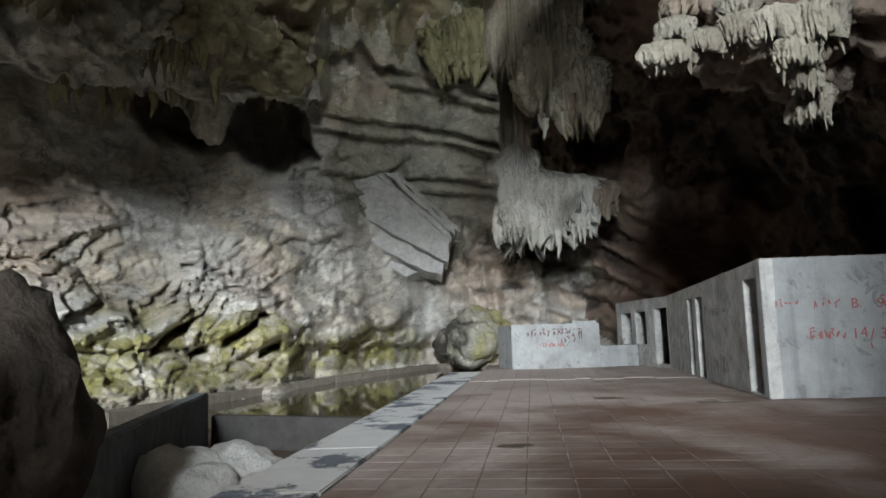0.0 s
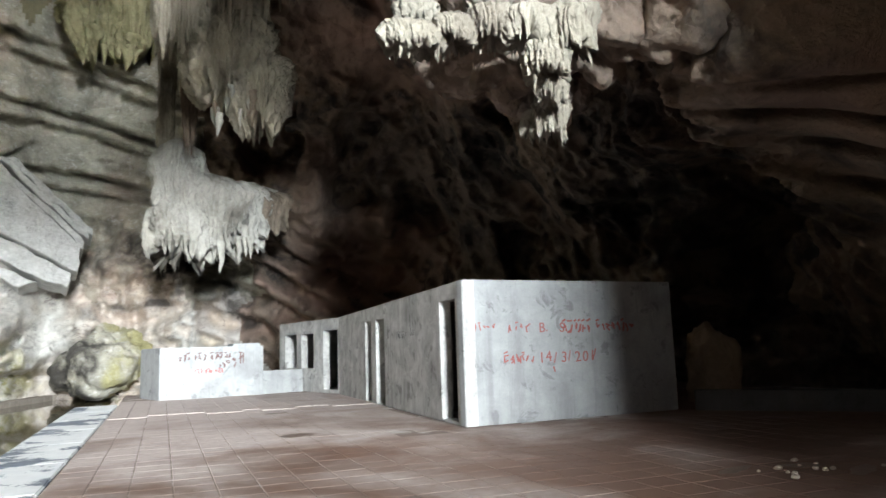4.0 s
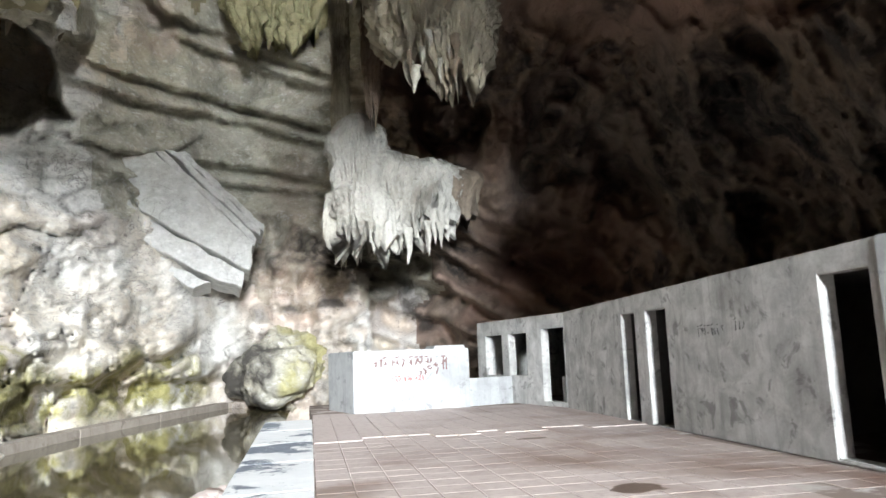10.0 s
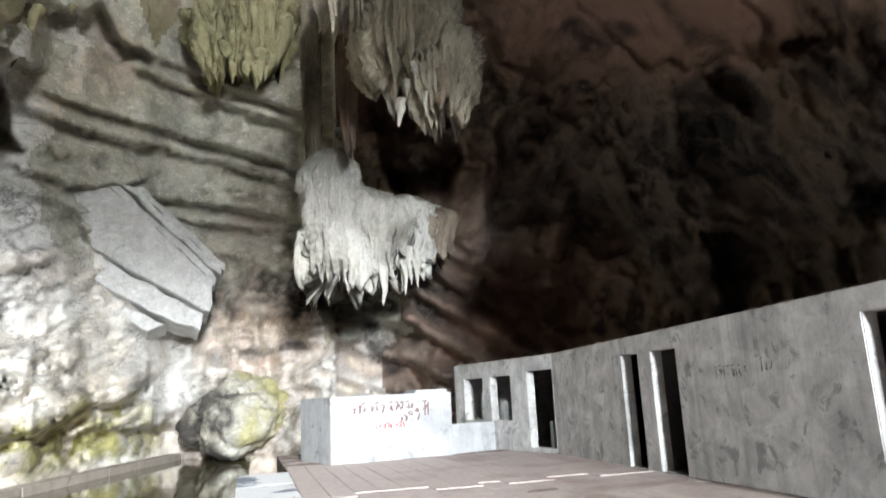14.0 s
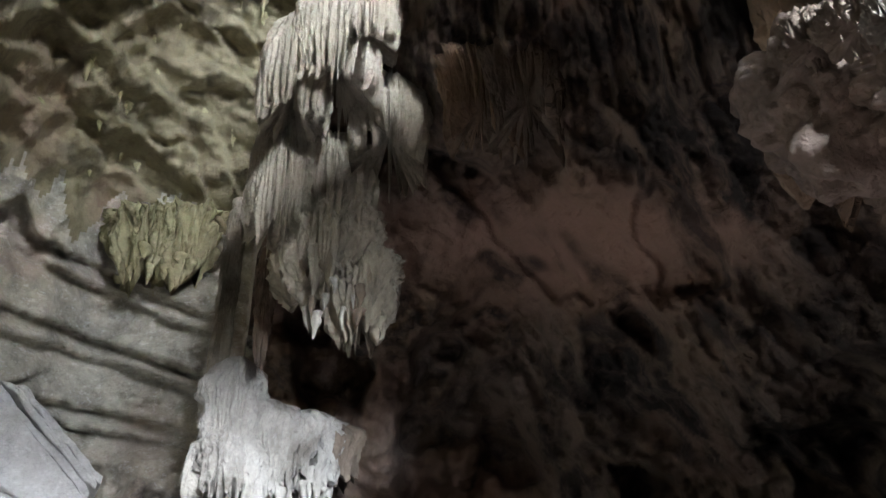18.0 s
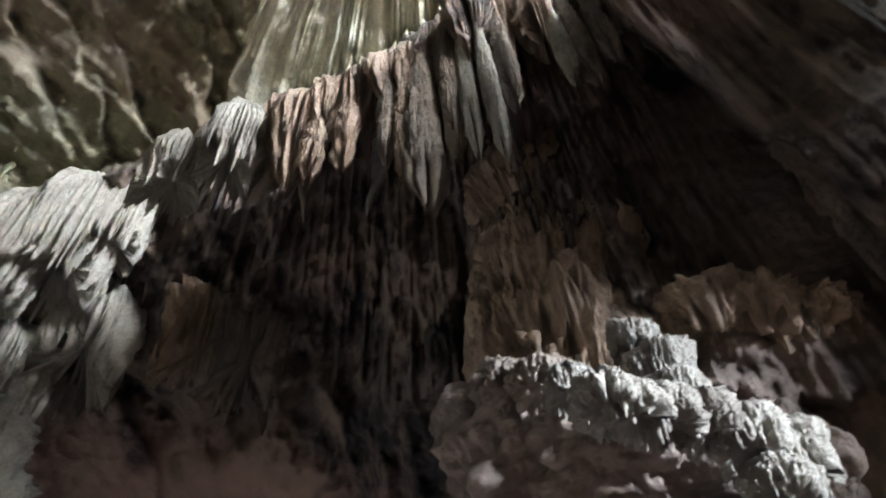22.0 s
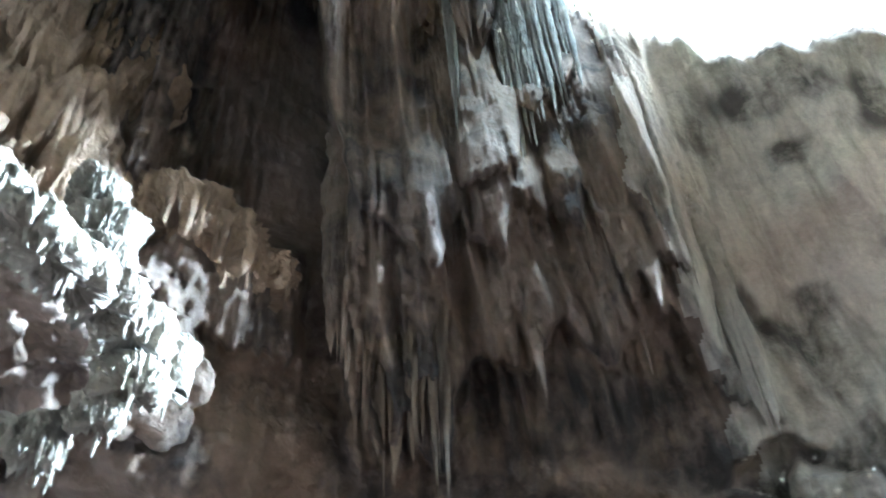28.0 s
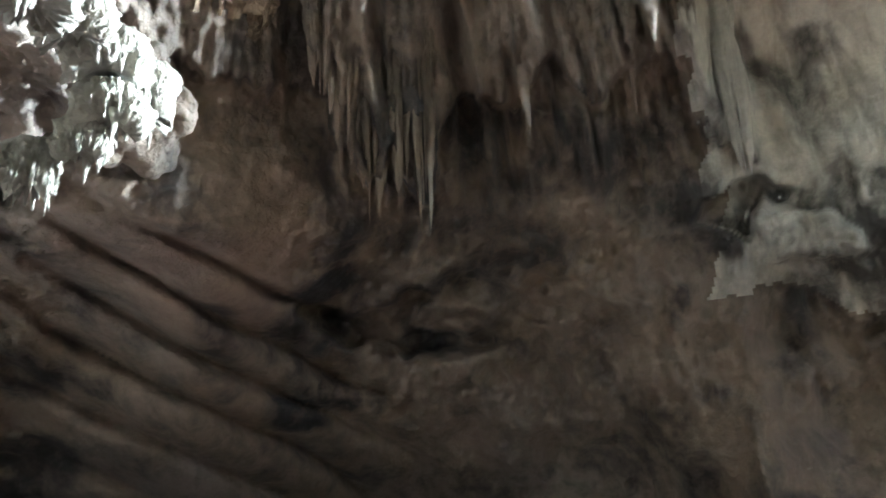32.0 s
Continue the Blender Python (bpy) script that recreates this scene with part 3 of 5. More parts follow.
    inner = inner + right_wall * (0.7 - 0.22 * pleat - 0.06 * thread) - 0.2 * step(A, 102, 106) * step(B, 24, 18) * step(B, 2, 6) * fractal(p * np.array((1.3, 1.3, 0.6)), 0.9, 4, 0.6, 58, True)
    flow = step(A, 24, 30) * step(A, 100, 90) * step(B, 36, 42)
    pleat2 = fractal(np.stack([A / 2.6 + bend, B * 0 + 7.5, B / 16.0], -1), 1.0, 4, 0.6, 61, True)
    inner = inner - flow * 0.5 * pleat2
    pits = bump_at(A, B, 34.7, 35.7, 0.55, 0.5, 4) + bump_at(A, B, 53.2, 23.9, 1.6, 0.5, 4)
    inner = inner + 1.6 * step(pits, 0.3, 0.7) + 5.0 * step(bump_at(A + 2.2 * grain(p / 1.3, 36) + 1.2 * grain(p * np.array((1.6, 1.6, 0.5)), 37), B + 1.6 * grain(p / 1.0, 38), 20.5, 21, 3.3, 4.8, 4), 0.2, 0.7)
    # niches and a ledge low on the smooth wall, a hollow under the drape, scallops worn by water
    va, vb = A + 2.6 * grain(p / 1.1, 85) + 1.0 * grain(p / 0.4, 87), B + 1.9 * grain(p / 0.9, 86) + 0.7 * grain(p / 0.35, 88)
    niche = bump_at(va, vb - 0.25 * (A - 141), 141.2, 18.9, 3.3, 1.9, 4) + bump_at(va, vb + 0.3 * (A - 113), 113, 11, 7.5, 2.6, 4) + bump_at(va, vb, 155, 9.5, 5.0, 3.0, 4)
    inner = inner + 1.3 * step(niche + 0.25 * grain(p / 0.9, 77), 0.25, 0.75)
    band = np.mod(vb / 1.3 + 0.4 * grain(p / 1.6, 78), 1.0)
    inner = inner - step(bump_at(va, vb + 0.3 * (A - 147), 147, 14.8, 4.6, 2.3, 4), 0.2, 0.6) * (0.55 + 0.16 * band)
    slant = np.mod((B + 0.49 * (A - 90) - 5.6) / 3.9 + 0.22 * grain(p / 2.0, 71), 1.0)
    groove = np.abs(slant - 0.5) * 2
    inner = inner + scallop * (0.75 * groove * groove * groove - 0.35)
    r = hall * (1 - within) + inner * within
    r = np.where(B < -1, np.minimum(r, 2.65 / np.maximum(np.sin(-er), 1e-3)), r)
    place = CENTRE + way * r[..., None]
    pink = 0.9 * smooth_patch * within + 0.5 * bump_at(A, B, 32, 11, 4, 2) * within + 0.75 * within * bump_at(A + 4 * grain(place / 1.6, 104), B + 2 * grain(place / 1.2, 105), 31, 6.5, 9, 5, 4) + 0.25 * step(grain(place / 3.0, 91), 0.3, 0.6)
    z = place[..., 2]
    moss = step(A, 3, -1) * step(z, -0.6, 0.2) * step(z + 0.9 * grain(place / 2.0, 93), 2.3, 1.2) * (1 - within)
    soot_shade = step(grain(place / 2.6, 95) + 0.5 * grain(place / 0.9, 96), 0.35, 0.7) * (0.75 * within + 0.25)
    # a dark band painted where the flowstone's hem overhangs
    soot_shade = np.maximum(soot_shade, bump_at(A, B, 20, 8.8, 7, 1.4) * 0.8) * step(A, 141, 137)
    # noise-broken black around bearing 66 paints in the recess's deep shade
    recess_shade = grain(place / 2.0, 101) + 0.5 * grain(place / 0.7, 102) + 0.9 * bump_at(A, B, 66, 20, 15, 26)
    soot_shade = np.maximum(soot_shade, 0.85 * within * step(recess_shade, 0.3, 0.75))
    # shade in the cracks, darkened by colour as well as by shape
    soot_shade = np.maximum(soot_shade, cracks * (1 - within) * step(grain(place / 1.8, 103), -0.3, 0.2))
    # the brown broken buttress under the hanging flowstone, with undercut shade painted along its top
    ba, bb = A + 2.2 * grain(place / 1.3, 111) + 0.9 * grain(place / 0.4, 112), B + 1.6 * grain(place / 1.1, 113) + 0.7 * grain(place / 0.35, 114)
    pink = np.maximum(pink, 0.45 * bump_at(ba, bb, 8.5, 6.0, 5.5, 5.5, 4) * (0.65 + 0.5 * step(grain(place / 0.6, 115), -0.3, 0.4)))
    soot_shade = np.maximum(soot_shade, 0.9 * np.maximum(bump_at(ba, bb + 0.15 * (A - 11), 11.5, 9.2, 5.5, 1.5, 4), 0.7 * bump_at(ba + 0.6 * (B - 8), bb, 4.6, 9.0, 0.7, 3.2, 4)))
    soot_shade = np.maximum(soot_shade, 0.75 * bump_at(ba, bb, 9.0, 5.0, 5.0, 5.0, 4) * step(grain(place * np.array((0.7, 0.7, 2.2)), 116), 0.25, 0.45))
    stain = np.stack([np.clip(pink, 0, 1), np.clip(moss, 0, 1), np.clip(soot_shade, 0, 1), np.ones_like(pink)], -1)
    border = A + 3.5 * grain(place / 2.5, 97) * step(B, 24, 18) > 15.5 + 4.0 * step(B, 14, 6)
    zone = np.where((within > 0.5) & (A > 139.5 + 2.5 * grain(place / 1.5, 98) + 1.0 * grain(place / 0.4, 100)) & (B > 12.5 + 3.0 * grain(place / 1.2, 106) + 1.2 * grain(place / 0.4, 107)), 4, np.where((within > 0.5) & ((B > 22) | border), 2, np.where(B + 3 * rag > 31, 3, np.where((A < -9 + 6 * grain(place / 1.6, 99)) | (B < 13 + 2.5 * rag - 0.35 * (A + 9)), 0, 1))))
    zone = np.where((zone == 3) & (apron > 0.5), 5, zone)
    U = np.where(A < 0, A + 360, A)
    # the mouth's unseen rim, shaped to choose which rocks its lamp reaches
    openings = (U > 171.2 + 7.8 * step(B + 0.5 * rag, 21.6, 22.8)) & (U < 223 - 0.22 * (B - 10)) & (B > 16.2 + 2.8 * step(U, 184, 190)) & (B < 35.5 + 7.5 * step(U, 184, 190) + 1.5 * rag)
    # slot added out of view so the upper lamps' beams get through
    openings = openings | ((U > 158) & (U < 187) & (B > 69 + 1.5 * step(U, 188, 182)) & (B < 73.6))
    # sky let in above the lip in place of brightly lit vault
    openings = openings | ((A > 141) & (A < 170) & (B > lip + 0.05 + 0.9 * rag) & (B < 64 + 2 * rag))
    na, ne = A.shape
    i, j = np.meshgrid(np.arange(na), np.arange(ne - 1), indexing="ij")
    nxt = (i + 1) % na
    quads = np.stack([i * ne + j, i * ne + j + 1, nxt * ne + j + 1, nxt * ne + j], -1)
    keep = ~openings[:, :-1]
    zones = zone[:, :-1]
    flat, col = place.reshape(-1, 3), stain.reshape(-1, 4)
    table = ((0, "wall_west", ROCK_PALE, "pale grey limestone cave wall with plates, fissures and moss low down"),
             (1, "wall_back", ROCK_BED, "pale bedded limestone wall at the back of the cave"),
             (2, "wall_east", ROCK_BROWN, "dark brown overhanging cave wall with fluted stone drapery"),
             (4, "wall_south", ROCK_TAN, "tan fluted limestone wall beside the cave mouth"),
             (3, "ceiling", ROCK_VAULT, "yellowish fluted limestone vault of the cave with a smooth cream apron, paled as if sunlit"))
    for code, name, mat, label in table:
        pick = ((zones == code) | ((code == 3) & (zones == 5))) & keep
        q = quads[pick]
        used, back = np.unique(q, return_inverse=True)
        me = bpy.data.meshes.new(name)
        me.vertices.add(len(used))
        me.vertices.foreach_set("co", flat[used].ravel().astype(np.float32))
        me.loops.add(q.size)
        me.loops.foreach_set("vertex_index", back.ravel().astype(np.int32))
        me.polygons.add(len(q))
        me.polygons.foreach_set("loop_start", np.arange(0, q.size, 4, dtype=np.int32))
        me.update(calc_edges=True)
        me.polygons.foreach_set("use_smooth", np.ones(len(q), dtype=bool))
        me.materials.append(mat)
        # apron faces take the paler stone in place of direct sun
        if code == 3:
            me.materials.append(ROCK_CREAM_LIT)
            me.polygons.foreach_set("material_index", (zones[pick] == 5).astype(np.int32))
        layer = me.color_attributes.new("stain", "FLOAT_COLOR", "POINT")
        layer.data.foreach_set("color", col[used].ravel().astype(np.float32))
        tagged(new(name, me), label, "cave wall" if code != 3 else "cave ceiling", kind="structure")


cave()


# ---- platform, kerbs, water ----
def kerb_out(y):
    return -6.636 + 0.124 * y


def kerb_in(y):
    return -5.72 + 0.135 * y


def prism(points, z0, z1, bevel=0.0):
    bm = bmesh.new()
    lo = [bm.verts.new((x, y, z0)) for x, y in points]
    hi = [bm.verts.new((x, y, z1)) for x, y in points]
    bm.faces.new(lo[::-1])
    bm.faces.new(hi)
    for a in range(len(points)):
        b = (a + 1) % len(points)
        bm.faces.new((lo[a], lo[b], hi[b], hi[a]))
    bmesh.ops.recalc_face_normals(bm, faces=bm.faces)
    if bevel:
        bmesh.ops.bevel(bm, geom=bm.edges[:], offset=bevel, segments=2, affect="EDGES")
    return bm


floor = tagged(part("floor", prism([(kerb_in(-15), -15), (11, -15), (11, 16.5), (kerb_in(16), 16.5), (kerb_in(11.3), 11.3)], -1.2, -0.005), GROUT),
               "worn terracotta tiled platform with pale joints", "floor", kind="structure")
kerb = tagged(new("kerb"), "white-painted concrete kerb with flaking paint beside the water", "kerb", kind="structure")
ys = [-15 + 26.2 * k / 12 for k in range(13)]
for k in range(12):
    a, b = ys[k] + 0.006, ys[k + 1] - 0.006
    bm = prism([(kerb_out(a), a), (kerb_in(a) - 0.006, a), (kerb_in(b) - 0.006, b), (kerb_out(b), b)], -1.2, 0.025, 0.015)
    part("kerb_stone", bm, KERB, kerb)
ground = tagged(link_mesh("ground", [(-90, -140, -1.22), (60, -140, -1.22), (60, 60, -1.22), (-90, 60, -1.22)], [(0, 1, 2, 3)], MUD),
                "bare brown mud under and outside the cave", "ground", kind="structure")
far_line = [(-13.2, 4.4), (-12.3, 8.0), (-11.2, 12.5), (-9.8, 17.0), (-8.0, 21.5), (-5.6, 27.0), (-3.5, 29.5)]
far = tagged(new("far_kerb"), "sandy grey-brown concrete kerb along the far bank of the pool", "kerb", kind="structure")
for (x0, y0), (x1, y1) in zip(far_line, far_line[1:]):
    d = Vector((x1 - x0, y1 - y0)).normalized()
    nx, ny = -d.y * 0.55, d.x * 0.55
    part("kerb_stone", prism([(x0, y0), (x1, y1), (x1 + nx, y1 + ny), (x0 + nx, y0 + ny)], -1.2, -0.32, 0.03), SANDY, far)
water = tagged(part("water", prism([(-10.3, 4.5), (kerb_out(2.9) + 0.1, 2.95), (kerb_out(11.2), 11.2), (-4.4, 16), (-3, 26), (-3.5, 29.4), (-5.5, 27.1), (-8, 21.6), (-9.8, 17.1), (-11.2, 12.6), (-12.3, 8.1)], -1.1, -0.56), WATER),
               "still brown pool reflecting the mossy rock", "water", kind="structure")
dam = tagged(part("pool_wall", prism([(-10.9, 4.55), (kerb_out(2.7), 2.75), (kerb_out(2.95), 3.0), (-10.8, 4.85)], -1.2, -0.46, 0.025), DARK_CONCRETE),
             "damp concrete wall that dams the pool", "low wall", kind="structure")
bank = tagged(new("side_wall"), "bluish grey stained concrete wall beside the pool", "low wall", kind="structure")
part("wall_body", prism([(-11.3, 4.7), (-11.0, 4.7), (-9.6, -4.2), (-9.9, -4.2)], -1.2, 0.06, 0.03), BLUISH, bank)


# ---- building ----
def pierced(length, height, thick, holes, base=0.0):
    """A wall along +x with its outer face at y = 0 and its thickness towards +y; holes: x0, z0, x1, z1."""
    xs = sorted({0.0, length, *(h[0] for h in holes), *(h[2] for h in holes)})
    zs = sorted({base, height, *(h[1] for h in holes), *(h[3] for h in holes)})
    bm = bmesh.new()
    grid = {}

    def vert(x, y, z):
        key = (round(x, 4), y, round(z, 4))
        if key not in grid:
            grid[key] = bm.verts.new((x, y, z))
        return grid[key]

    def solid(i, k):
        if not (0 <= i < len(xs) - 1 and 0 <= k < len(zs) - 1):
            return False
        x, z = (xs[i] + xs[i + 1]) / 2, (zs[k] + zs[k + 1]) / 2
        return not any(h[0] < x < h[2] and h[1] < z < h[3] for h in holes)

    for i in range(len(xs) - 1):
        for k in range(len(zs) - 1):
            if not solid(i, k):
                continue
            a, b, c, d = xs[i], xs[i + 1], zs[k], zs[k + 1]
            bm.faces.new([vert(a, 0, c), vert(b, 0, c), vert(b, 0, d), vert(a, 0, d)])
            bm.faces.new([vert(a, thick, c), vert(a, thick, d), vert(b, thick, d), vert(b, thick, c)])
            for other, (p, q) in (((i - 1, k), ((a, c), (a, d))), ((i + 1, k), ((b, d), (b, c))), ((i, k - 1), ((b, c), (a, c))), ((i, k + 1), ((a, d), (b, d)))):
                if not solid(*other):
                    bm.faces.new([vert(p[0], 0, p[1]), vert(q[0], 0, q[1]), vert(q[0], thick, q[1]), vert(p[0], thick, p[1])])
    bmesh.ops.recalc_face_normals(bm, faces=bm.faces)
    sharp = [e for e in bm.edges if e.is_manifold and e.calc_face_angle(0) > 0.5]
    bmesh.ops.bevel(bm, geom=sharp, offset=0.014, segments=2, affect="EDGES")
    return bm


def along(a, b):
    """The pose of a wall that runs from a to b, with its thickness to the left of that way."""
    return pose(a[0], a[1], 0, 0, 0, math.degrees(math.atan2(b[1] - a[1], b[0] - a[0])))


house = thing("concrete_building", (0, 0, 0), "long unfinished grey concrete building with open doorways, standing on the platform", "building")
TALL, BEND, END, FAR, BACK = 2.4, (1.65, 10.0), (1.28, 14.83), (4.42, -0.4), (5.9, 9.6)


def house_wall(name, a, b, holes, mat, thick=0.22, tall=TALL, label=""):
    ob = part(name, pierced(math.dist(a, b), tall, thick, holes), mat, house, label)
    ob.matrix_basis = along(a, b)
    return ob


# the outer faces look to the platform: walls run so that their thickness lies inside
length = math.dist((0, 0), BEND)


def mirrored(holes, total):
    return [(total - h[2], h[1], total - h[0], h[3]) for h in holes]


front_holes = [(0.36, 0.05, 1.13, 2.1), (4.92, 0.02, 5.68, 2.0), (6.15, 0.02, 6.75, 2.0)]
front = house_wall("front_wall", BEND, (0, 0), mirrored(front_holes, length), CONCRETE)
for v in front.data.vertices:
    if v.co.z > 2.2:
        v.co.z -= 0.13 * (1 - v.co.x / length)
far_holes = [(0.05, 0.12, 1.08, 1.92), (1.85, 0.74, 2.83, 1.86), (3.25, 0.74, 4.28, 1.86)]
far_len = math.dist(BEND, END)
house_wall("far_front_wall", END, BEND, mirrored(far_holes, far_len), CONCRETE, tall=2.27)
house_wall("end_wall", (0, 0), FAR, [], WHITEWASH, label="whitewashed end wall with red writing")
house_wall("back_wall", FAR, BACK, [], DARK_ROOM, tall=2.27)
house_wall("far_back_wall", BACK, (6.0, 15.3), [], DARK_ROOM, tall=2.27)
house_wall("far_end_wall", (6.0, 15.3), END, [], CONCRETE, tall=2.27)
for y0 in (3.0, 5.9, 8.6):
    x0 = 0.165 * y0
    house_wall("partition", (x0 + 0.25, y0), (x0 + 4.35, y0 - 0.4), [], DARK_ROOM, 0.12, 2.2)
house_wall("low_partition", (1.9, 10.55), (3.2, 10.6), [], WHITEWASH, 0.15, 0.72)
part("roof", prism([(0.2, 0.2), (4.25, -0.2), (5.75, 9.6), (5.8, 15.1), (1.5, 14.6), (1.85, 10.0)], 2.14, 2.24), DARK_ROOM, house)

podium = thing("white_block", (0, 0, 0), "whitewashed rendered block with painted letters at the end of the platform", "block")
part("body", prism([(-3.05, 12.2), (-0.03, 12.1), (0.05, 13.6), (-3.35, 14.2)], -0.02, 1.52, 0.02), WHITEWASH, podium)
part("cap", prism([(-0.95, 12.15), (-0.12, 12.13), (-0.1, 12.9), (-0.95, 12.95)], 1.5, 1.6, 0.02), WHITEWASH, podium)
low = tagged(part("low_link_wall", prism([(0.02, 12.5), (1.55, 12.75), (1.55, 12.95), (0.02, 12.7)], -0.02, 0.72, 0.015), WHITEWASH), "low whitewashed wall beside the block", "low wall", kind="structure")
sill = tagged(part("low_side_wall", prism([(4.5, -0.75), (9.5, -7.5), (9.8, -7.3), (4.75, -0.5)], -0.02, 0.36, 0.02), DARK_CONCRETE), "low dark concrete wall along the dark side of the platform", "low wall", kind="structure")


# ---- hanging stone ----
def drapery(at, rx, ry, height, profile, jag=0.3, flute=0.12, seed=0, turn=0.0, lean=(0.0, 0.0), nu=190, nv=64, pleats=16.0, pits=0.0, comb=0):
    """A hanging mass of flowstone: a closed skirt whose radius follows profile (share of the height, share of the radius) with pleats and a ragged hem."""
    u = np.linspace(0, 2 * np.pi, nu, endpoint=False)[:, None]
    v = np.linspace(0, 1, nv)[None, :]
    ring = np.stack([np.cos(u) + 0 * v, np.sin(u) + 0 * v, 0 * u + v * 1.0], -1)
    hem = 1 - jag * np.clip(0.5 + 0.9 * fractal(np.stack([np.cos(u) * pleats / 3, np.sin(u) * pleats / 3, u * 0], -1), 1.0, 4, 0.65, seed), 0, 1.2)
    share = np.interp(v, [p[0] for p in profile], [p[1] for p in profile])
    z = -height * v * hem
    sway = 0.25 * grain(ring * 1.5 + seed, seed + 1)
    fold = fractal(np.stack([(np.cos(u) + sway) * pleats / 2.6, (np.sin(u) + sway) * pleats / 2.6, 0.7 * v * height / max(rx, ry) + 0 * u], -1), 1.0, 4, 0.62, seed + 3, True)
    tooth = np.floor(u / (2 * np.pi) * pleats * 4 + 0.4 * grain(np.stack([u * 5, u * 0, u * 0], -1), seed))
    hem = hem - 0.35 * jag * hashed(tooth.astype(np.int64), 0, 0, seed + 9)
    z = -height * v * np.clip(hem, 0.3, 1.15)
    lump = fractal(np.stack([ring[..., 0] * rx, ring[..., 1] * ry, z], -1) + seed * 7.1, 0.9 * max(rx, ry), 4, 0.5, seed + 5)
    if comb:
        fold = 0.35 * fold + 1 - 2.2 * np.abs(np.sin(0.5 * comb * u + 1.4 * grain(np.stack([np.cos(u) * 3 + 0 * v, np.sin(u) * 3 + 0 * v, 1.2 * v + 0 * u], -1), seed + 13)))
    rad = share * (1 + flute * fold * step(v, 0.02, 0.25) + (0.1 if comb else 0.22) * lump)
    if pits:
        spot = grain(np.stack([u * 9.0 + 0 * z, z * 2.6, 0 * z + seed], -1), seed + 11) + 0.5 * grain(np.stack([u * 3.0 + 0 * z, z * 0.9, 0 * z + seed], -1), seed + 12)
        rad = rad - pits * step(spot, 0.32, 0.5) * step(v, 0.15, 0.3)
    x, y = rx * rad * np.cos(u) + lean[0] * v, ry * rad * np.sin(u) + lean[1] * v
    c, s = math.cos(radians(turn)), math.sin(radians(turn))
    pts = np.stack([at[0] + c * x - s * y, at[1] + s * x + c * y, at[2] + z], -1)
    verts = [tuple(p) for p in pts.reshape(-1, 3)]
    faces = []
    for i in range(nu):
        k = (i + 1) % nu
        faces += [(i * nv + j, i * nv + j + 1, k * nv + j + 1, k * nv + j) for j in range(nv - 1)]
    verts += [tuple(pts[:, 0].mean(0) + np.array((0, 0, 0.02))), tuple(pts[:, -1].mean(0) + np.array((0, 0, height * 0.12)))]
    n = len(verts)
    for i in range(nu):
        k = (i + 1) % nu
        faces += [(n - 2, i * nv, k * nv), (n - 1, k * nv + nv - 1, i * nv + nv - 1)]
    return verts, faces


def spike_mesh(name, seed, mat, flat=1.0):
    nu, nv = 12, 14
    u = np.linspace(0, 2 * np.pi, nu, endpoint=False)[:, None]
    v = np.linspace(0, 1, nv)[None, :]
    wob = fractal(np.stack([np.cos(u) + 0 * v, np.sin(u) + 0 * v, 3.0 * v + 0 * u], -1) + seed * 3.3, 0.8, 3, 0.5, seed)
    rad = (1 - v) ** 0.75 * (1 + 0.35 * wob) + 0.03
    bx, by = 0.25 * grain(np.stack([v * 2, v * 0 + seed, v * 0], -1), 1), 0.25 * grain(np.stack([v * 2, v * 0 + seed, v * 0], -1), 2)
    pts = np.stack([rad * np.cos(u) + bx, flat * rad * np.sin(u) + by, -v + 0 * u], -1)
    faces = [(i * nv + j, i * nv + j + 1, ((i + 1) % nu) * nv + j + 1, ((i + 1) % nu) * nv + j) for i in range(nu) for j in range(nv - 1)]
    me = bpy.data.meshes.new(name)
    me.from_pydata([tuple(p) for p in pts.reshape(-1, 3)], [], faces)
    me.polygons.foreach_set("use_smooth", [True] * len(me.polygons))
    me.materials.append(mat)
    return me


SPIKES = {m: [spike_mesh("stalactite", 20 + k, m, 0.6 + 0.1 * k) for k in range(5)] for m in (FLOWSTONE, FLOW_CREAM, FLOW_TAN, FLOW_YELLOW, FLOW_BROWN, FLOW_PALE, ROCK_BROWN)}


def spike(parent, at, length, radius, mat, rng):
    ob = new("stalactite", rng.choice(SPIKES[mat]))
    ob.matrix_basis = Matrix.LocRotScale(at, Euler((rng.uniform(-0.08, 0.08), rng.uniform(-0.08, 0.08), rng.uniform(0, 6.28))), (radius, radius, length))
    ob.parent = parent
    return ob


def out(az, el, d):
    return Vector(CENTRE) + sight(az, el) * d


def formation(name, label, pieces, group=""):
    ob = thing(name, (0, 0, 0), label, "stalactite", group)
    for k, (where, rx, ry, height, profile, mat, kw) in enumerate(pieces):
        verts, faces = drapery(where, rx, ry, height, profile, **kw)
        link_mesh("flowstone_mass", verts, faces, mat, ob, smooth=True)
    return ob


SKIRT = ((0, 0.15), (0.06, 0.6), (0.2, 0.85), (0.6, 1.0), (0.9, 0.95), (1, 0.85))
HEAD = ((0, 0.05), (0.04, 0.45), (0.12, 0.8), (0.3, 1.0), (0.6, 0.92), (1, 0.85))
CLUMP = ((0, 0.5), (0.3, 1.0), (0.7, 0.95), (1, 0.5))
FAN = ((0, 0.05), (0.1, 0.38), (0.26, 0.7), (0.48, 0.93), (0.8, 1.0), (1, 0.9))
FRINGE = ((0, 0.7), (0.15, 0.92), (0.5, 1.0), (0.8, 0.8), (0.93, 0.55), (1, 0.3))
CURTAIN = ((0, 0.9), (0.3, 1.0), (0.7, 0.85), (0.9, 0.6), (1, 0.3))
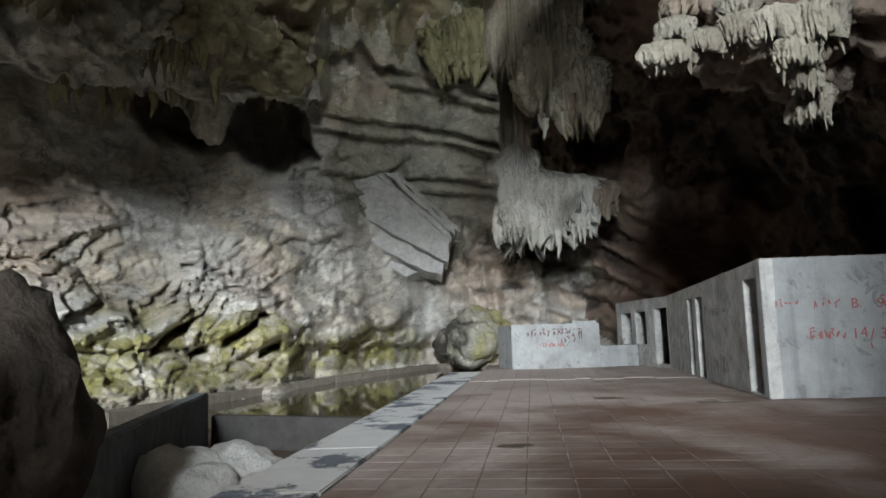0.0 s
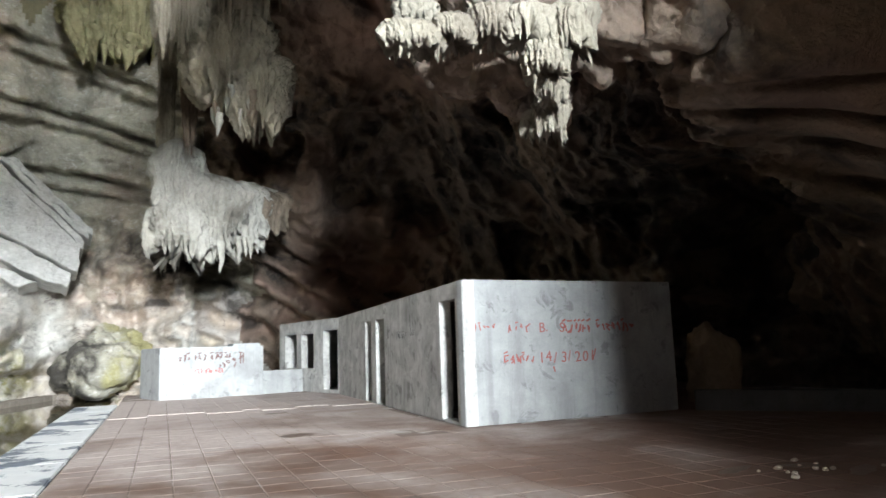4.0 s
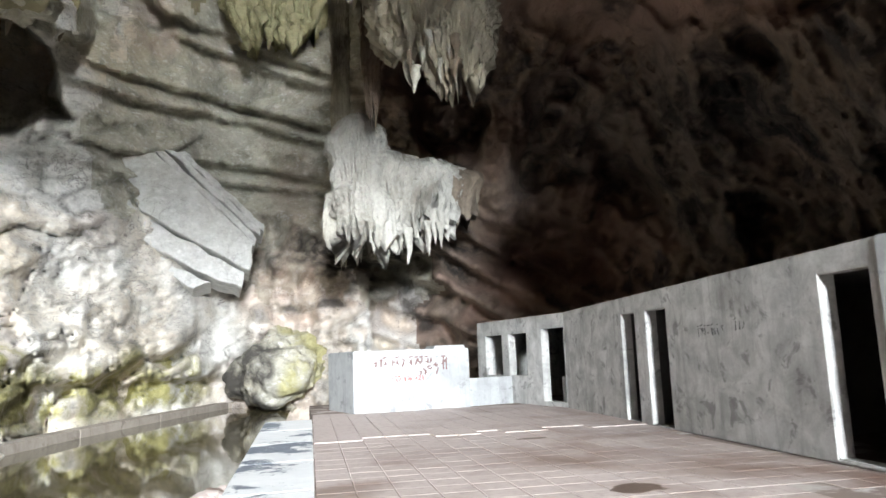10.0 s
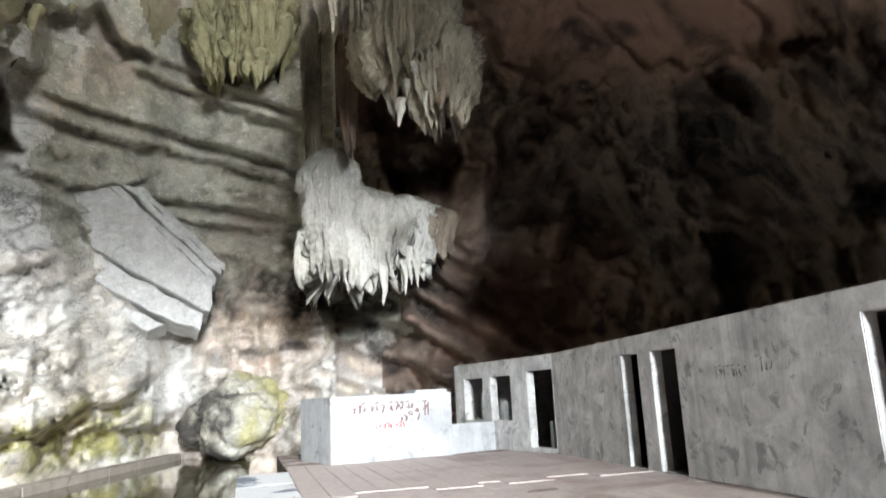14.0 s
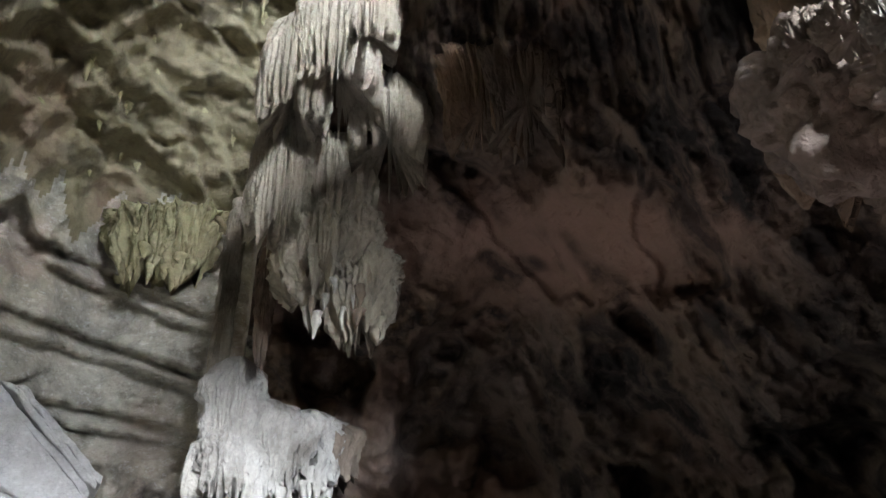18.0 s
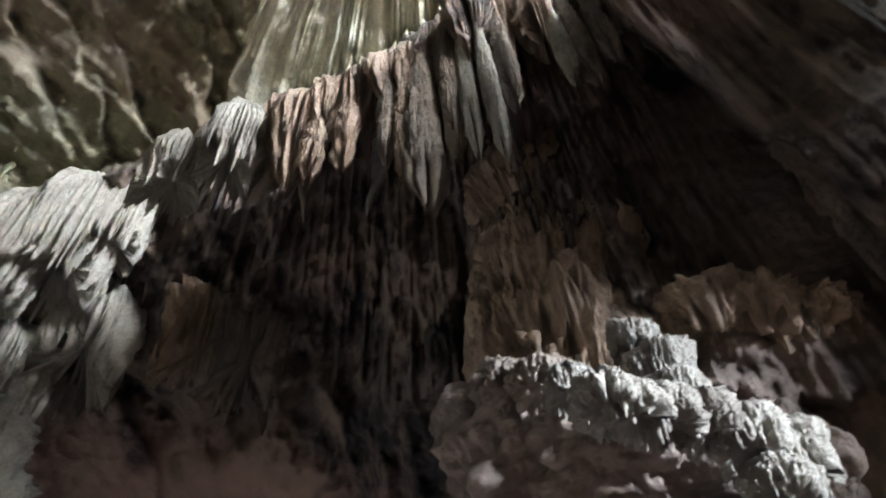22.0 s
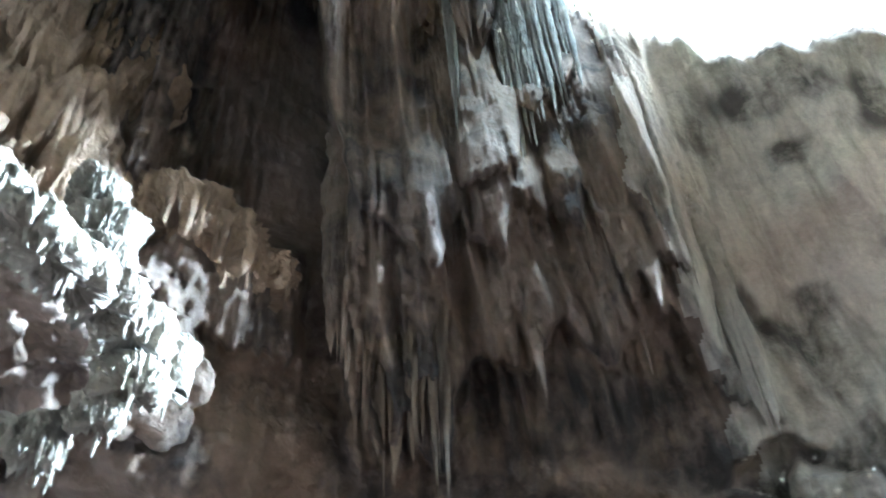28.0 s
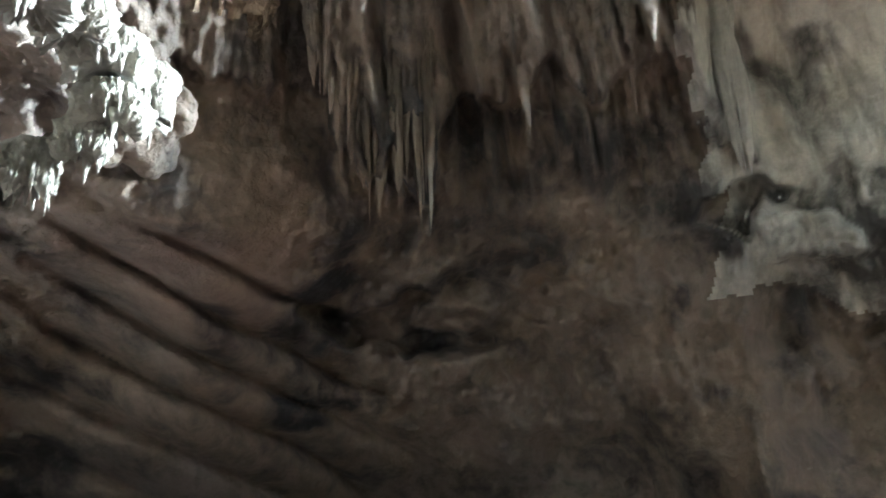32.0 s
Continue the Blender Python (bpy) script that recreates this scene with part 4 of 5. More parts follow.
CONE = ((0, 0.3), (0.04, 0.55), (0.17, 0.72), (0.38, 0.95), (0.55, 1.0), (1, 1.0))
rng = random.Random(4)


def hor(az, rho, el):
    """A place at a bearing, a level distance and an elevation from the centre."""
    a = radians(az)
    return Vector((CENTRE[0] + rho * math.sin(a), CENTRE[1] + rho * math.cos(a), CENTRE[2] + rho * math.tan(radians(el))))


pale = formation("hanging_flowstone", "white hanging flowstone with a domed head and stalactite fringe", [
    (hor(14.0, 20.3, 20.4), 0.85, 0.9, 3.9, HEAD, FLOWSTONE, dict(seed=2, jag=0.2, turn=20, flute=0.12, pleats=17, nu=300, pits=0.1)),
    (hor(16.2, 20.6, 17.2), 1.25, 1.0, 3.0, HEAD, FLOWSTONE, dict(seed=6, jag=0.4, turn=-15, flute=0.15, pleats=18, nu=300, pits=0.15)),
    (hor(19.0, 20.9, 16.4), 1.35, 1.0, 2.4, HEAD, FLOWSTONE, dict(seed=8, jag=0.5, turn=-15, flute=0.15, pleats=18, nu=300, pits=0.15)),
    (hor(21.6, 21.4, 15.4), 1.0, 0.9, 1.8, HEAD, FLOW_TAN, dict(seed=18, jag=0.5, turn=-15, flute=0.07)),
    (hor(12.4, 21.4, 32.5), 0.27, 0.35, 10.2, CURTAIN, FLOW_PALE, dict(seed=9, jag=0.3, flute=0.14, nv=110)),
    (hor(14.6, 20.0, 14.8), 1.0, 0.8, 2.3, SKIRT, FLOWSTONE, dict(seed=10, jag=0.5, flute=0.12))])
for k in range(40):
    a = rng.uniform(12.2, 21.8)
    spike(pale, hor(a, 20.2 + rng.uniform(-0.5, 0.9), 11.2 + rng.uniform(-0.6, 1.6)), rng.uniform(0.35, 1.15), rng.uniform(0.07, 0.17), FLOWSTONE, rng)

middle = formation("stalactite_column", "tan and white fluted stalactite column hanging from the vault edge", [
    (hor(16.2, 13.4, 47.6), 0.8, 0.9, 3.9, FAN, FLOW_PALE, dict(flute=0.075, comb=34, nu=320, seed=12, jag=0.25, turn=30, pleats=34)),
    (hor(20.6, 13.1, 50.2), 1.15, 1.0, 4.2, FAN, FLOW_PALE, dict(flute=0.075, comb=40, seed=17, jag=0.3, turn=10, pleats=40, nu=360)),
    (hor(24.0, 12.6, 50.6), 0.75, 0.8, 2.9, FAN, FLOW_PALE, dict(flute=0.075, comb=34, nu=320, seed=27, jag=0.3, turn=-10, pleats=30)),
    (hor(15.9, 14.8, 40.6), 0.75, 0.9, 4.4, FAN, FLOW_PALE, dict(flute=0.075, comb=34, nu=320, seed=13, jag=0.25, turn=10, pleats=26)),
    (hor(20.6, 14.9, 38.6), 1.15, 1.0, 2.9, FAN, FLOW_PALE, dict(flute=0.075, comb=34, nu=320, seed=11, jag=0.4, turn=10, pleats=30)),
    (hor(20.4, 15.4, 33.0), 1.05, 1.1, 2.8, CLUMP, FLOW_PALE, dict(seed=14, jag=0.3, flute=0.2, pleats=26)),
    (hor(23.8, 15.6, 29.6), 0.8, 0.9, 2.6, CLUMP, FLOW_PALE, dict(seed=15, jag=0.35, flute=0.2, pleats=26)),
    (hor(15.6, 18.0, 29.0), 0.26, 0.26, 3.4, CURTAIN, ROCK_BROWN, dict(seed=28, jag=0.3)),
    (hor(26.4, 14.2, 43.4), 1.0, 0.9, 3.1, FAN, FLOW_PALE, dict(flute=0.075, comb=34, nu=320, seed=16, jag=0.4, pleats=34)),
    (hor(27.2, 8.6, 55.8), 0.62, 0.6, 2.2, FAN, FLOW_PALE, dict(flute=0.075, comb=34, nu=320, seed=29, jag=0.35, pleats=30)),
    (hor(32.6, 7.7, 60.0), 0.58, 0.55, 2.9, FAN, FLOW_PALE, dict(flute=0.075, comb=34, nu=320, seed=30, jag=0.35, pleats=32)),
    (hor(36.2, 12.7, 44.6), 1.1, 0.75, 2.6, HEAD, FLOW_BROWN, dict(flute=0.1, comb=26, nu=320, seed=20, jag=0.55, pleats=24)),
    (hor(41.0, 12.5, 44.4), 1.1, 0.75, 2.6, HEAD, FLOW_TAN, dict(flute=0.1, comb=26, nu=320, seed=24, jag=0.55, pleats=24))])
for k in range(36):
    el = rng.choice((24.8, 26, 33, 37, 41)) + rng.uniform(-0.6, 1.2)
    a = rng.uniform(19, 24) if el < 30 else rng.uniform(15.5, 24)
    spike(middle, hor(a, 14.7 + rng.uniform(-0.3, 0.8), el), rng.uniform(0.25, 0.7), rng.uniform(0.06, 0.16), rng.choice((FLOWSTONE, FLOW_TAN)), rng)
yellow = formation("stalactite_clump", "yellowish knobbly stalactite clump under the vault", [
    (hor(8.2, 28.5, 31.0), 1.7, 1.5, 3.4, CLUMP, FLOW_YELLOW, dict(seed=22, jag=0.5, flute=0.2, pleats=30)),
    (hor(5.8, 28.5, 30.5), 1.6, 1.4, 3.4, CLUMP, FLOW_YELLOW, dict(seed=23, jag=0.5, flute=0.2, pleats=30))])
for k in range(26):
    spike(yellow, hor(rng.uniform(4.4, 9.6), 27.4 + rng.uniform(-0.4, 0.4), 28 + rng.uniform(-1.6, 1.0)), rng.uniform(0.4, 1.0), rng.uniform(0.12, 0.3), FLOW_YELLOW, rng)

def lump(size, seed, mat, parent, at, turn=(0, 0, 0), rough=0.35, sub=5, name="rock_mass", pitted=0.0):
    """A rough rounded mass of rock under a thing."""
    bm = bmesh.new()
    bmesh.ops.create_icosphere(bm, subdivisions=sub, radius=1.0)
    co = np.array([v.co for v in bm.verts])
    s = np.array(size)
    d = 1 + rough * fractal(co * s / max(size) + seed, 0.9, 3, 0.5, seed) - 0.3 * rough * fractal(co * s + seed, 0.6, 4, 0.55, seed + 2, True)
    spot = grain(co * s / 0.16 + seed, seed + 3) + 0.6 * grain(co * s / 0.45 + seed, seed + 4)
    d = d - pitted * step(spot, 0.25, 0.6) + 0.5 * pitted * fractal(co * s + seed, 0.3, 3, 0.55, seed + 5)
    for v, c in zip(bm.verts, co * d[:, None] * s):
        v.co = c
    ob = part(name, bm, mat, parent, smooth=True)
    ob.matrix_basis = pose(*at, *turn)
    return ob


# the ledge beside the walkway: a brown bulge with a white crest
ledge = thing("flowstone_ledge", (0, 0, 0), "brown rock bulge with a bright white flowstone crest and stalactites", "stalactite")
for k, (a, rho, el, rx, ry, tall, mat, shape) in enumerate((
        (68.0, 5.6, 40.4, 0.3, 0.34, 0.42, FLOW_TAN, SKIRT), (71.5, 5.4, 40.2, 0.34, 0.34, 0.42, FLOW_TAN, SKIRT), (74.5, 5.0, 39.4, 0.28, 0.3, 0.4, FLOW_CREAM, SKIRT), (77.5, 4.6, 38.0, 0.34, 0.34, 0.42, FLOW_CREAM, SKIRT), (80.2, 4.7, 37.0, 0.3, 0.3, 0.42, FLOW_CREAM, SKIRT),
        (83.0, 5.7, 41.4, 0.3, 0.34, 0.55, FLOW_CREAM, HEAD), (84.6, 5.6, 39.4, 0.36, 0.34, 0.6, FLOW_CREAM, HEAD), (85.2, 5.4, 37.2, 0.3, 0.3, 0.5, FLOW_CREAM, SKIRT), (83.2, 5.0, 36.0, 0.34, 0.3, 0.45, FLOW_CREAM, SKIRT), (86.6, 5.3, 34.9, 0.34, 0.32, 0.5, FLOW_CREAM, SKIRT),
        (89.4, 5.6, 33.2, 0.36, 0.34, 0.55, FLOW_CREAM, SKIRT), (92.0, 6.0, 31.4, 0.36, 0.36, 0.7, FLOW_CREAM, HEAD), (90.2, 5.8, 29.4, 0.34, 0.3, 0.5, FLOW_CREAM, SKIRT), 
        (88.4, 6.0, 26.4, 0.26, 0.24, 0.4, FLOW_CREAM, SKIRT), (85.2, 6.3, 24.6, 0.26, 0.26, 0.62, FLOW_CREAM, HEAD), (82.0, 6.3, 24.0, 0.16, 0.16, 0.4, FLOW_CREAM, SKIRT))):
    rx, ry, tall = 0.84 * rx, 0.84 * ry, 0.88 * tall
    a = a - 1.3 * max(0, min(1, (a - 78) / 5))
    verts, faces = drapery(hor(a, rho, el), rx, ry, tall, shape, jag=0.3, flute=0.1, seed=120 + k, turn=a, nu=160, nv=44, pleats=22.0)
    link_mesh("flowstone_mass", verts, faces, mat, ledge, smooth=True)
    for j in range(5):
        w = rng.uniform(0, 6.28)
        tip = hor(a, rho, el) + Vector((0.7 * rx * math.cos(w), 0.7 * ry * math.sin(w), -tall * rng.uniform(0.5, 0.75)))
        spike(ledge, tip, tall * rng.uniform(0.3, 0.75), rng.uniform(0.02, 0.05), mat, rng)
for k, (a, rho, el, rx, ry, rz, mat) in enumerate((
        (69, 6.6, 33.5, 0.9, 0.9, 0.95, ROCK_BROWN), (76, 6.2, 32.5, 1.0, 1.0, 0.9, ROCK_BROWN), (83, 7.0, 31.0, 0.95, 0.95, 0.95, ROCK_BROWN), (89.5, 7.5, 29.0, 0.75, 0.75, 0.75, ROCK_BROWN),
        (74, 7.4, 27.0, 0.9, 0.9, 0.7, ROCK_BROWN))):
    lump((rx, ry, rz), 300 + k, mat, ledge, hor(a, rho + 0.25, el), (0, 0, 30 * k), 0.4, 6, pitted=0.07)
# the brown tongue of rock behind the ledge's outer end
for k, (a, rho, el, rx, tall) in enumerate(((89.6, 7.0, 42.6, 0.62, 1.0), (92.6, 7.3, 40.6, 0.66, 1.0), (96.2, 7.6, 38.8, 0.62, 0.95))):
    verts, faces = drapery(hor(a, rho, el), rx, 0.75 * rx, tall, HEAD, jag=0.45, flute=0.12, seed=160 + k, turn=a, nu=160, nv=50, pleats=14.0)
    link_mesh("flowstone_mass", verts, faces, FLOW_BROWN, ledge, smooth=True)
# the flowstone tower above the ledge
tower = formation("flowstone_tower", "tan tapering flowstone tower with drip pockets above the ledge", [
    (hor(75.2, 7.9, 59.2), 1.36, 1.2, 9.0, CONE, FLOW_BROWN, dict(seed=140, jag=0.1, flute=0.05, turn=72, pleats=24, pits=0.22, nu=280, nv=140, lean=(0.0, 0.25)))])
for k in range(14):
    el = rng.uniform(40.5, 54)
    wide = 1 - (el - 40) / 22
    spike(tower, hor(74.3 + rng.uniform(-7, 7) * wide, 6.5 + 0.01 * (el - 40) + rng.uniform(-0.05, 0.2), el), rng.uniform(0.15, 0.4), rng.uniform(0.05, 0.1), FLOW_BROWN, rng)

# the fringe along the edge of the high vault
fringe = thing("stalactite_fringe", (0, 0, 0), "long row of brown and pale stalactites along the vault edge", "stalactite")
for k in range(46):
    a = 37 + 93 * (k + rng.random() * 0.8) / 46
    el = float(np.interp(a, [p[0] for p in LIP], [p[1] for p in LIP])) - 0.3
    rho = 15.3 * math.cos(radians(el)) + rng.uniform(-0.4, 0.3)
    tall = rng.uniform(1.2, 3.2)
    mat = rng.choice((FLOW_TAN, FLOW_BROWN, FLOW_BROWN, ROCK_BROWN))
    verts, faces = drapery(hor(a, rho, el), rng.uniform(0.3, 0.6), rng.uniform(0.2, 0.4), tall, FRINGE, jag=0.65, flute=0.13, seed=200 + k, turn=180 - a + rng.uniform(-20, 20), nu=150, nv=54, pleats=20, comb=rng.choice((9, 12, 15)))
    link_mesh("flowstone_mass", verts, faces, mat, fringe, smooth=True)
# long flat curtains that hang lowest
for k, (a, foot, wide, mat) in enumerate(((54.6, 58.0, 0.16, FLOW_TAN), (60.8, 53.6, 0.3, FLOW_TAN), (58.0, 56.5, 0.2, FLOW_BROWN), (66.0, 58.6, 0.18, FLOW_TAN), (68.9, 58.2, 0.13, FLOW_PALE), (72.8, 57.8, 0.12, FLOW_PALE), (76.5, 61.0, 0.16, FLOW_TAN), (87.0, 61.5, 0.14, FLOW_PALE), (90.0, 60.5, 0.16, FLOW_TAN), (48.0, 57.0, 0.2, FLOW_BROWN), (43.5, 55.5, 0.2, FLOW_BROWN), (94.0, 61.5, 0.15, FLOW_TAN))):
    el = float(np.interp(a, [p[0] for p in LIP], [p[1] for p in LIP])) - 0.5
    rho = 14.2 * math.cos(radians(el))
    verts, faces = drapery(hor(a, rho, el), wide, 0.5 * wide + 0.05, rho * (math.tan(radians(el)) - math.tan(radians(foot))), ((0, 0.4), (0.3, 0.6), (0.7, 1.0), (0.9, 0.9), (1, 0.3)), jag=0.2, flute=0.14, seed=400 + k, turn=180 - a, nu=90, nv=70, pleats=10)
    link_mesh("stalactite", verts, faces, mat, fringe, smooth=True)
for k in range(60):
    a = rng.uniform(40, 132)
    el = float(np.interp(a, [p[0] for p in LIP], [p[1] for p in LIP])) - rng.uniform(0, 7)
    spike(fringe, hor(a, 14.9 * math.cos(radians(el)), el), rng.uniform(0.5, 2.6), rng.uniform(0.08, 0.22), rng.choice((FLOW_TAN, FLOWSTONE, ROCK_BROWN)), rng)

# small stalactites under the shelf and the vault of the great hall
shelf_fringe = thing("ceiling_stalactites", (0, 0, 0), "small pale stalactites under the high rock shelf", "stalactite")
hall_rng = random.Random(31)
for k in range(60):
    a = hall_rng.uniform(-38, -9)
    el = (24.8 if a < -22 else 26.5) + hall_rng.uniform(-0.2, 4.0)
    d = float(distance(GREAT_HALL, np.array([a]), np.array([el]))[0, 0]) - 3.0
    spike(shelf_fringe, out(a, el, d), hall_rng.uniform(0.4, 1.5), hall_rng.uniform(0.1, 0.3), hall_rng.choice((FLOW_YELLOW, FLOW_TAN)), hall_rng)
for k in range(70):
    a, el = hall_rng.uniform(-10, 13), hall_rng.uniform(29, 50)
    d = float(distance(GREAT_HALL, np.array([a]), np.array([el]))[0, 0]) - 0.6
    spike(shelf_fringe, out(a, el, d), hall_rng.uniform(0.3, 1.1), hall_rng.uniform(0.08, 0.22), FLOW_YELLOW, hall_rng)

# the knobbly buttress that hangs over the cavern mouth
overhang = thing("hanging_buttress", (0, 0, 0), "yellowish knobbly rock buttress hanging over the dark hole", "rock")
for k, (a, el, d, rx, rz, mat) in enumerate(((-19.5, 32.5, 22.0, 1.5, 1.3, ROCK_VAULT), (-17.3, 30.6, 22.2, 1.6, 1.3, ROCK_VAULT), (-15.2, 28.8, 22.5, 1.5, 1.1, ROCK_VAULT), (-13.2, 27.2, 22.8, 1.3, 1.0, ROCK_BED),
                                             (-22.0, 34.0, 21.6, 1.4, 1.5, ROCK_VAULT), (-24.6, 33.0, 21.6, 1.2, 1.2, ROCK_VAULT), (-29.0, 31.5, 21.0, 1.6, 1.2, ROCK_BED), (-33.5, 29.0, 20.5, 1.7, 1.2, ROCK_BED), (-21.5, 25.5, 23.0, 0.9, 1.6, ROCK_BED))):
    lump((rx, rx * 0.9, rz), 330 + k, mat, overhang, out(a, el, d), (0, 0, 40 * k), 0.5)
for k in range(34):
    a, el = hall_rng.uniform(-31, -20), hall_rng.uniform(27.5, 32.5)
    spike(overhang, out(a, el, 20.8), hall_rng.uniform(0.5, 1.5), hall_rng.uniform(0.12, 0.3), hall_rng.choice((FLOW_YELLOW, FLOW_TAN)), hall_rng)

# tall stone curtains on the wall
drapes = thing("stone_drapery", (0, 0, 0), "tall dark brown stone drapery hanging down the cave wall", "stalactite")
for k, (a, top, foot, rx, gap, mat) in enumerate((
        (106.2, 52, 31.2, 0.32, 1.1, ROCK_BROWN), (108.4, 54, 27.0, 0.28, 1.15, ROCK_BROWN), (110.7, 50, 22.4, 0.3, 1.2, FLOW_TAN), (113.5, 52, 23.2, 0.2, 1.3, FLOW_TAN), (115.4, 56, 21.0, 0.2, 1.35, FLOW_TAN),
        (117.6, 58, 39.0, 0.24, 1.5, ROCK_BROWN), (119.7, 66, 50.8, 0.1, 1.7, FLOWSTONE), (121.5, 62, 46.0, 0.22, 1.6, ROCK_BROWN), (123.5, 50, 39.3, 0.09, 1.5, FLOW_TAN), (118.9, 49, 42.3, 0.08, 1.5, FLOW_TAN),
        (126.7, 66, 45.8, 0.16, 1.8, FLOWSTONE), (128.3, 66, 48.8, 0.13, 1.8, FLOWSTONE), (129.9, 66, 50, 0.13, 1.8, FLOWSTONE), (131.5, 66, 50.4, 0.14, 1.8, FLOWSTONE), (133.2, 66, 51, 0.14, 1.75, FLOWSTONE), (135.2, 62, 51.5, 0.14, 1.7, FLOWSTONE),
        (131.7, 50, 39.8, 0.11, 1.45, FLOW_TAN), (133.7, 49, 36, 0.11, 1.45, FLOW_TAN), (134.8, 43, 31.8, 0.11, 1.4, FLOW_TAN), (136.9, 47, 32, 0.12, 1.4, FLOW_TAN), (138.8, 52, 35, 0.14, 1.35, FLOW_TAN), (140.3, 53, 34, 0.18, 1.3, ROCK_TAN), (142.4, 42, 22.6, 0.22, 0.7, ROCK_TAN))):
    mid = (top + foot) / 2
    rho = float(distance({**RECESS, **CURTAIN_WALL}, np.array([float(a)]), np.array([mid]))[0, 0]) * math.cos(radians(mid)) - gap
    hi = rho * math.tan(radians(top))
    tall = hi - rho * math.tan(radians(foot))
    verts, faces = drapery(hor(a, rho, top), rx, max(0.2, 0.8 * rx), tall, CURTAIN, jag=0.2, flute=0.1, seed=260 + k, turn=180 - a + rng.uniform(-25, 25), nu=130, nv=90, pleats=10)
    link_mesh("flowstone_mass", verts, faces, mat, drapes, smooth=True)
for k in range(24):
    a, el = rng.uniform(106, 139), rng.uniform(33, 52)
    rho = float(distance({**RECESS, **CURTAIN_WALL}, np.array([a]), np.array([el]))[0, 0]) * math.cos(radians(el)) - rng.uniform(0.9, 1.3)
    spike(drapes, hor(a, rho, el), rng.uniform(0.5, 1.8), rng.uniform(0.06, 0.16), ROCK_BROWN, rng)


# ---- rocks ----
def boulder(name, at, size, label, mat, seed=0, turn=(0, 0, 0), rough=0.35, sub=5, kind="", stain=False):
    bm = bmesh.new()
    bmesh.ops.create_icosphere(bm, subdivisions=sub, radius=1.0)
    co = np.array([v.co for v in bm.verts])
    s = np.array(size)
    d = 1 + rough * fractal(co * s / max(size) + seed, 0.9, 3, 0.5, seed) + 0.18 * rough * fractal(co * s, 0.5, 4, 0.6, seed + 2, True)
    co = co * d[:, None] * s
    for v, c in zip(bm.verts, co):
        v.co = c
    ob = part(name, bm, mat, smooth=True)
    if stain:
        layer = ob.data.color_attributes.new("stain", "FLOAT_COLOR", "POINT")
        x = co[:, 0] / size[0] + 0.4 * grain(co / 0.8, 4)
        mark = np.stack([0 * x, 0.8 * step(x, -0.1, 0.3), 0.9 * step(x, -0.2, -0.5), 0 * x + 1], -1)
        layer.data.foreach_set("color", mark.ravel().astype(np.float32))
    ob.matrix_basis = pose(*at, *turn)
    return tagged(ob, label, "rock", kind=kind)


boulder("boulder", tuple(out(6.8, -0.7, 29.2)), (1.95, 1.9, 1.75), "rounded grey boulder with dark stains at the pool's end", ROCK_BED, 3, rough=0.3, sub=6, stain=True)
layers = thing("rock_slab", tuple(out(-0.2, 12.4, 27.9)), "large tilted pale limestone slab in layers, leaning on the cave wall", "rock")
SLAB_LAYERS = (((-2.8, -0.6), (-2.45, 0.0), (-2.2, 0.45), (2.45, 0.45), (2.9, -0.1), (3.0, -0.35), (1.6, -0.75), (0.3, -1.1), (-0.95, -1.36), (-1.9, -1.0)),
               ((-2.25, 0.49), (-2.05, 0.74), (2.4, 0.74), (2.55, 0.49)), ((-2.1, 0.78), (-1.9, 1.0), (2.3, 1.0), (2.4, 0.78)), ((-1.9, 1.04), (-1.7, 1.28), (2.15, 1.28), (2.3, 1.04)),
               ((-2.7, -1.5), (-2.3, -0.85), (-1.3, -1.42), (0.2, -1.18), (1.6, -0.82), (2.9, -0.5), (3.3, -0.9), (2.3, -1.35), (1.0, -1.8), (-0.8, -2.05)),
               ((-4.4, -0.9), (-3.7, 0.0), (-2.9, 0.2), (-2.9, -0.75), (-3.4, -1.4)), ((-1.6, -2.2), (-0.6, -2.1), (1.2, -1.86), (2.4, -1.4), (2.1, -2.0), (0.6, -2.5), (-0.9, -2.7)))
for k, outline in enumerate(SLAB_LAYERS):
    rim = []
    for (u0, n0), (u1, n1) in zip(outline, outline[1:] + outline[:1]):
        steps = max(1, int(math.hypot(u1 - u0, n1 - n0) / 0.22))
        for s in range(steps):
            u, n = u0 + (u1 - u0) * s / steps, n0 + (n1 - n0) * s / steps
            j = noise.noise_vector(Vector((u * 1.7, n * 1.7, k * 3.0))) * 0.13
            rim.append(((u + n) * 0.78 + j.x, (n - u) * 0.78 + j.y))
    bm = bmesh.new()
    face = bm.faces.new([bm.verts.new((x, -0.45 + (0.0, 0.2, 0.06, 0.3, 0.3, 0.35, 0.55)[k] + 0.05 * noise.noise(Vector((x, z, k))), z)) for x, z in rim])
    for f in bmesh.ops.extrude_face_region(bm, geom=[face])["geom"]:
        if isinstance(f, bmesh.types.BMVert):
            f.co.y += 1.7
    bmesh.ops.recalc_face_normals(bm, faces=bm.faces)
    rims = [e for e in bm.edges if all(v.co.y < 0.2 for v in e.verts) and e.calc_face_angle(0) > 0.8]
    bmesh.ops.bevel(bm, geom=rims, offset=0.03, segments=1, affect="EDGES")
    part("slab_layer", bm, SLAB, layers)
layers.matrix_basis = layers.matrix_basis @ pose(0, 0, 0, -8, 0, 0)
# painted dark because the mouth lamp would otherwise light it
boulder("rock_outcrop", (-10.75, -5.2, -0.2), (1.7, 2.0, 2.3), "rough rock outcrop beside the walkway, coloured dark as if in shade", ROCK_SHADED, 11, rough=0.3)

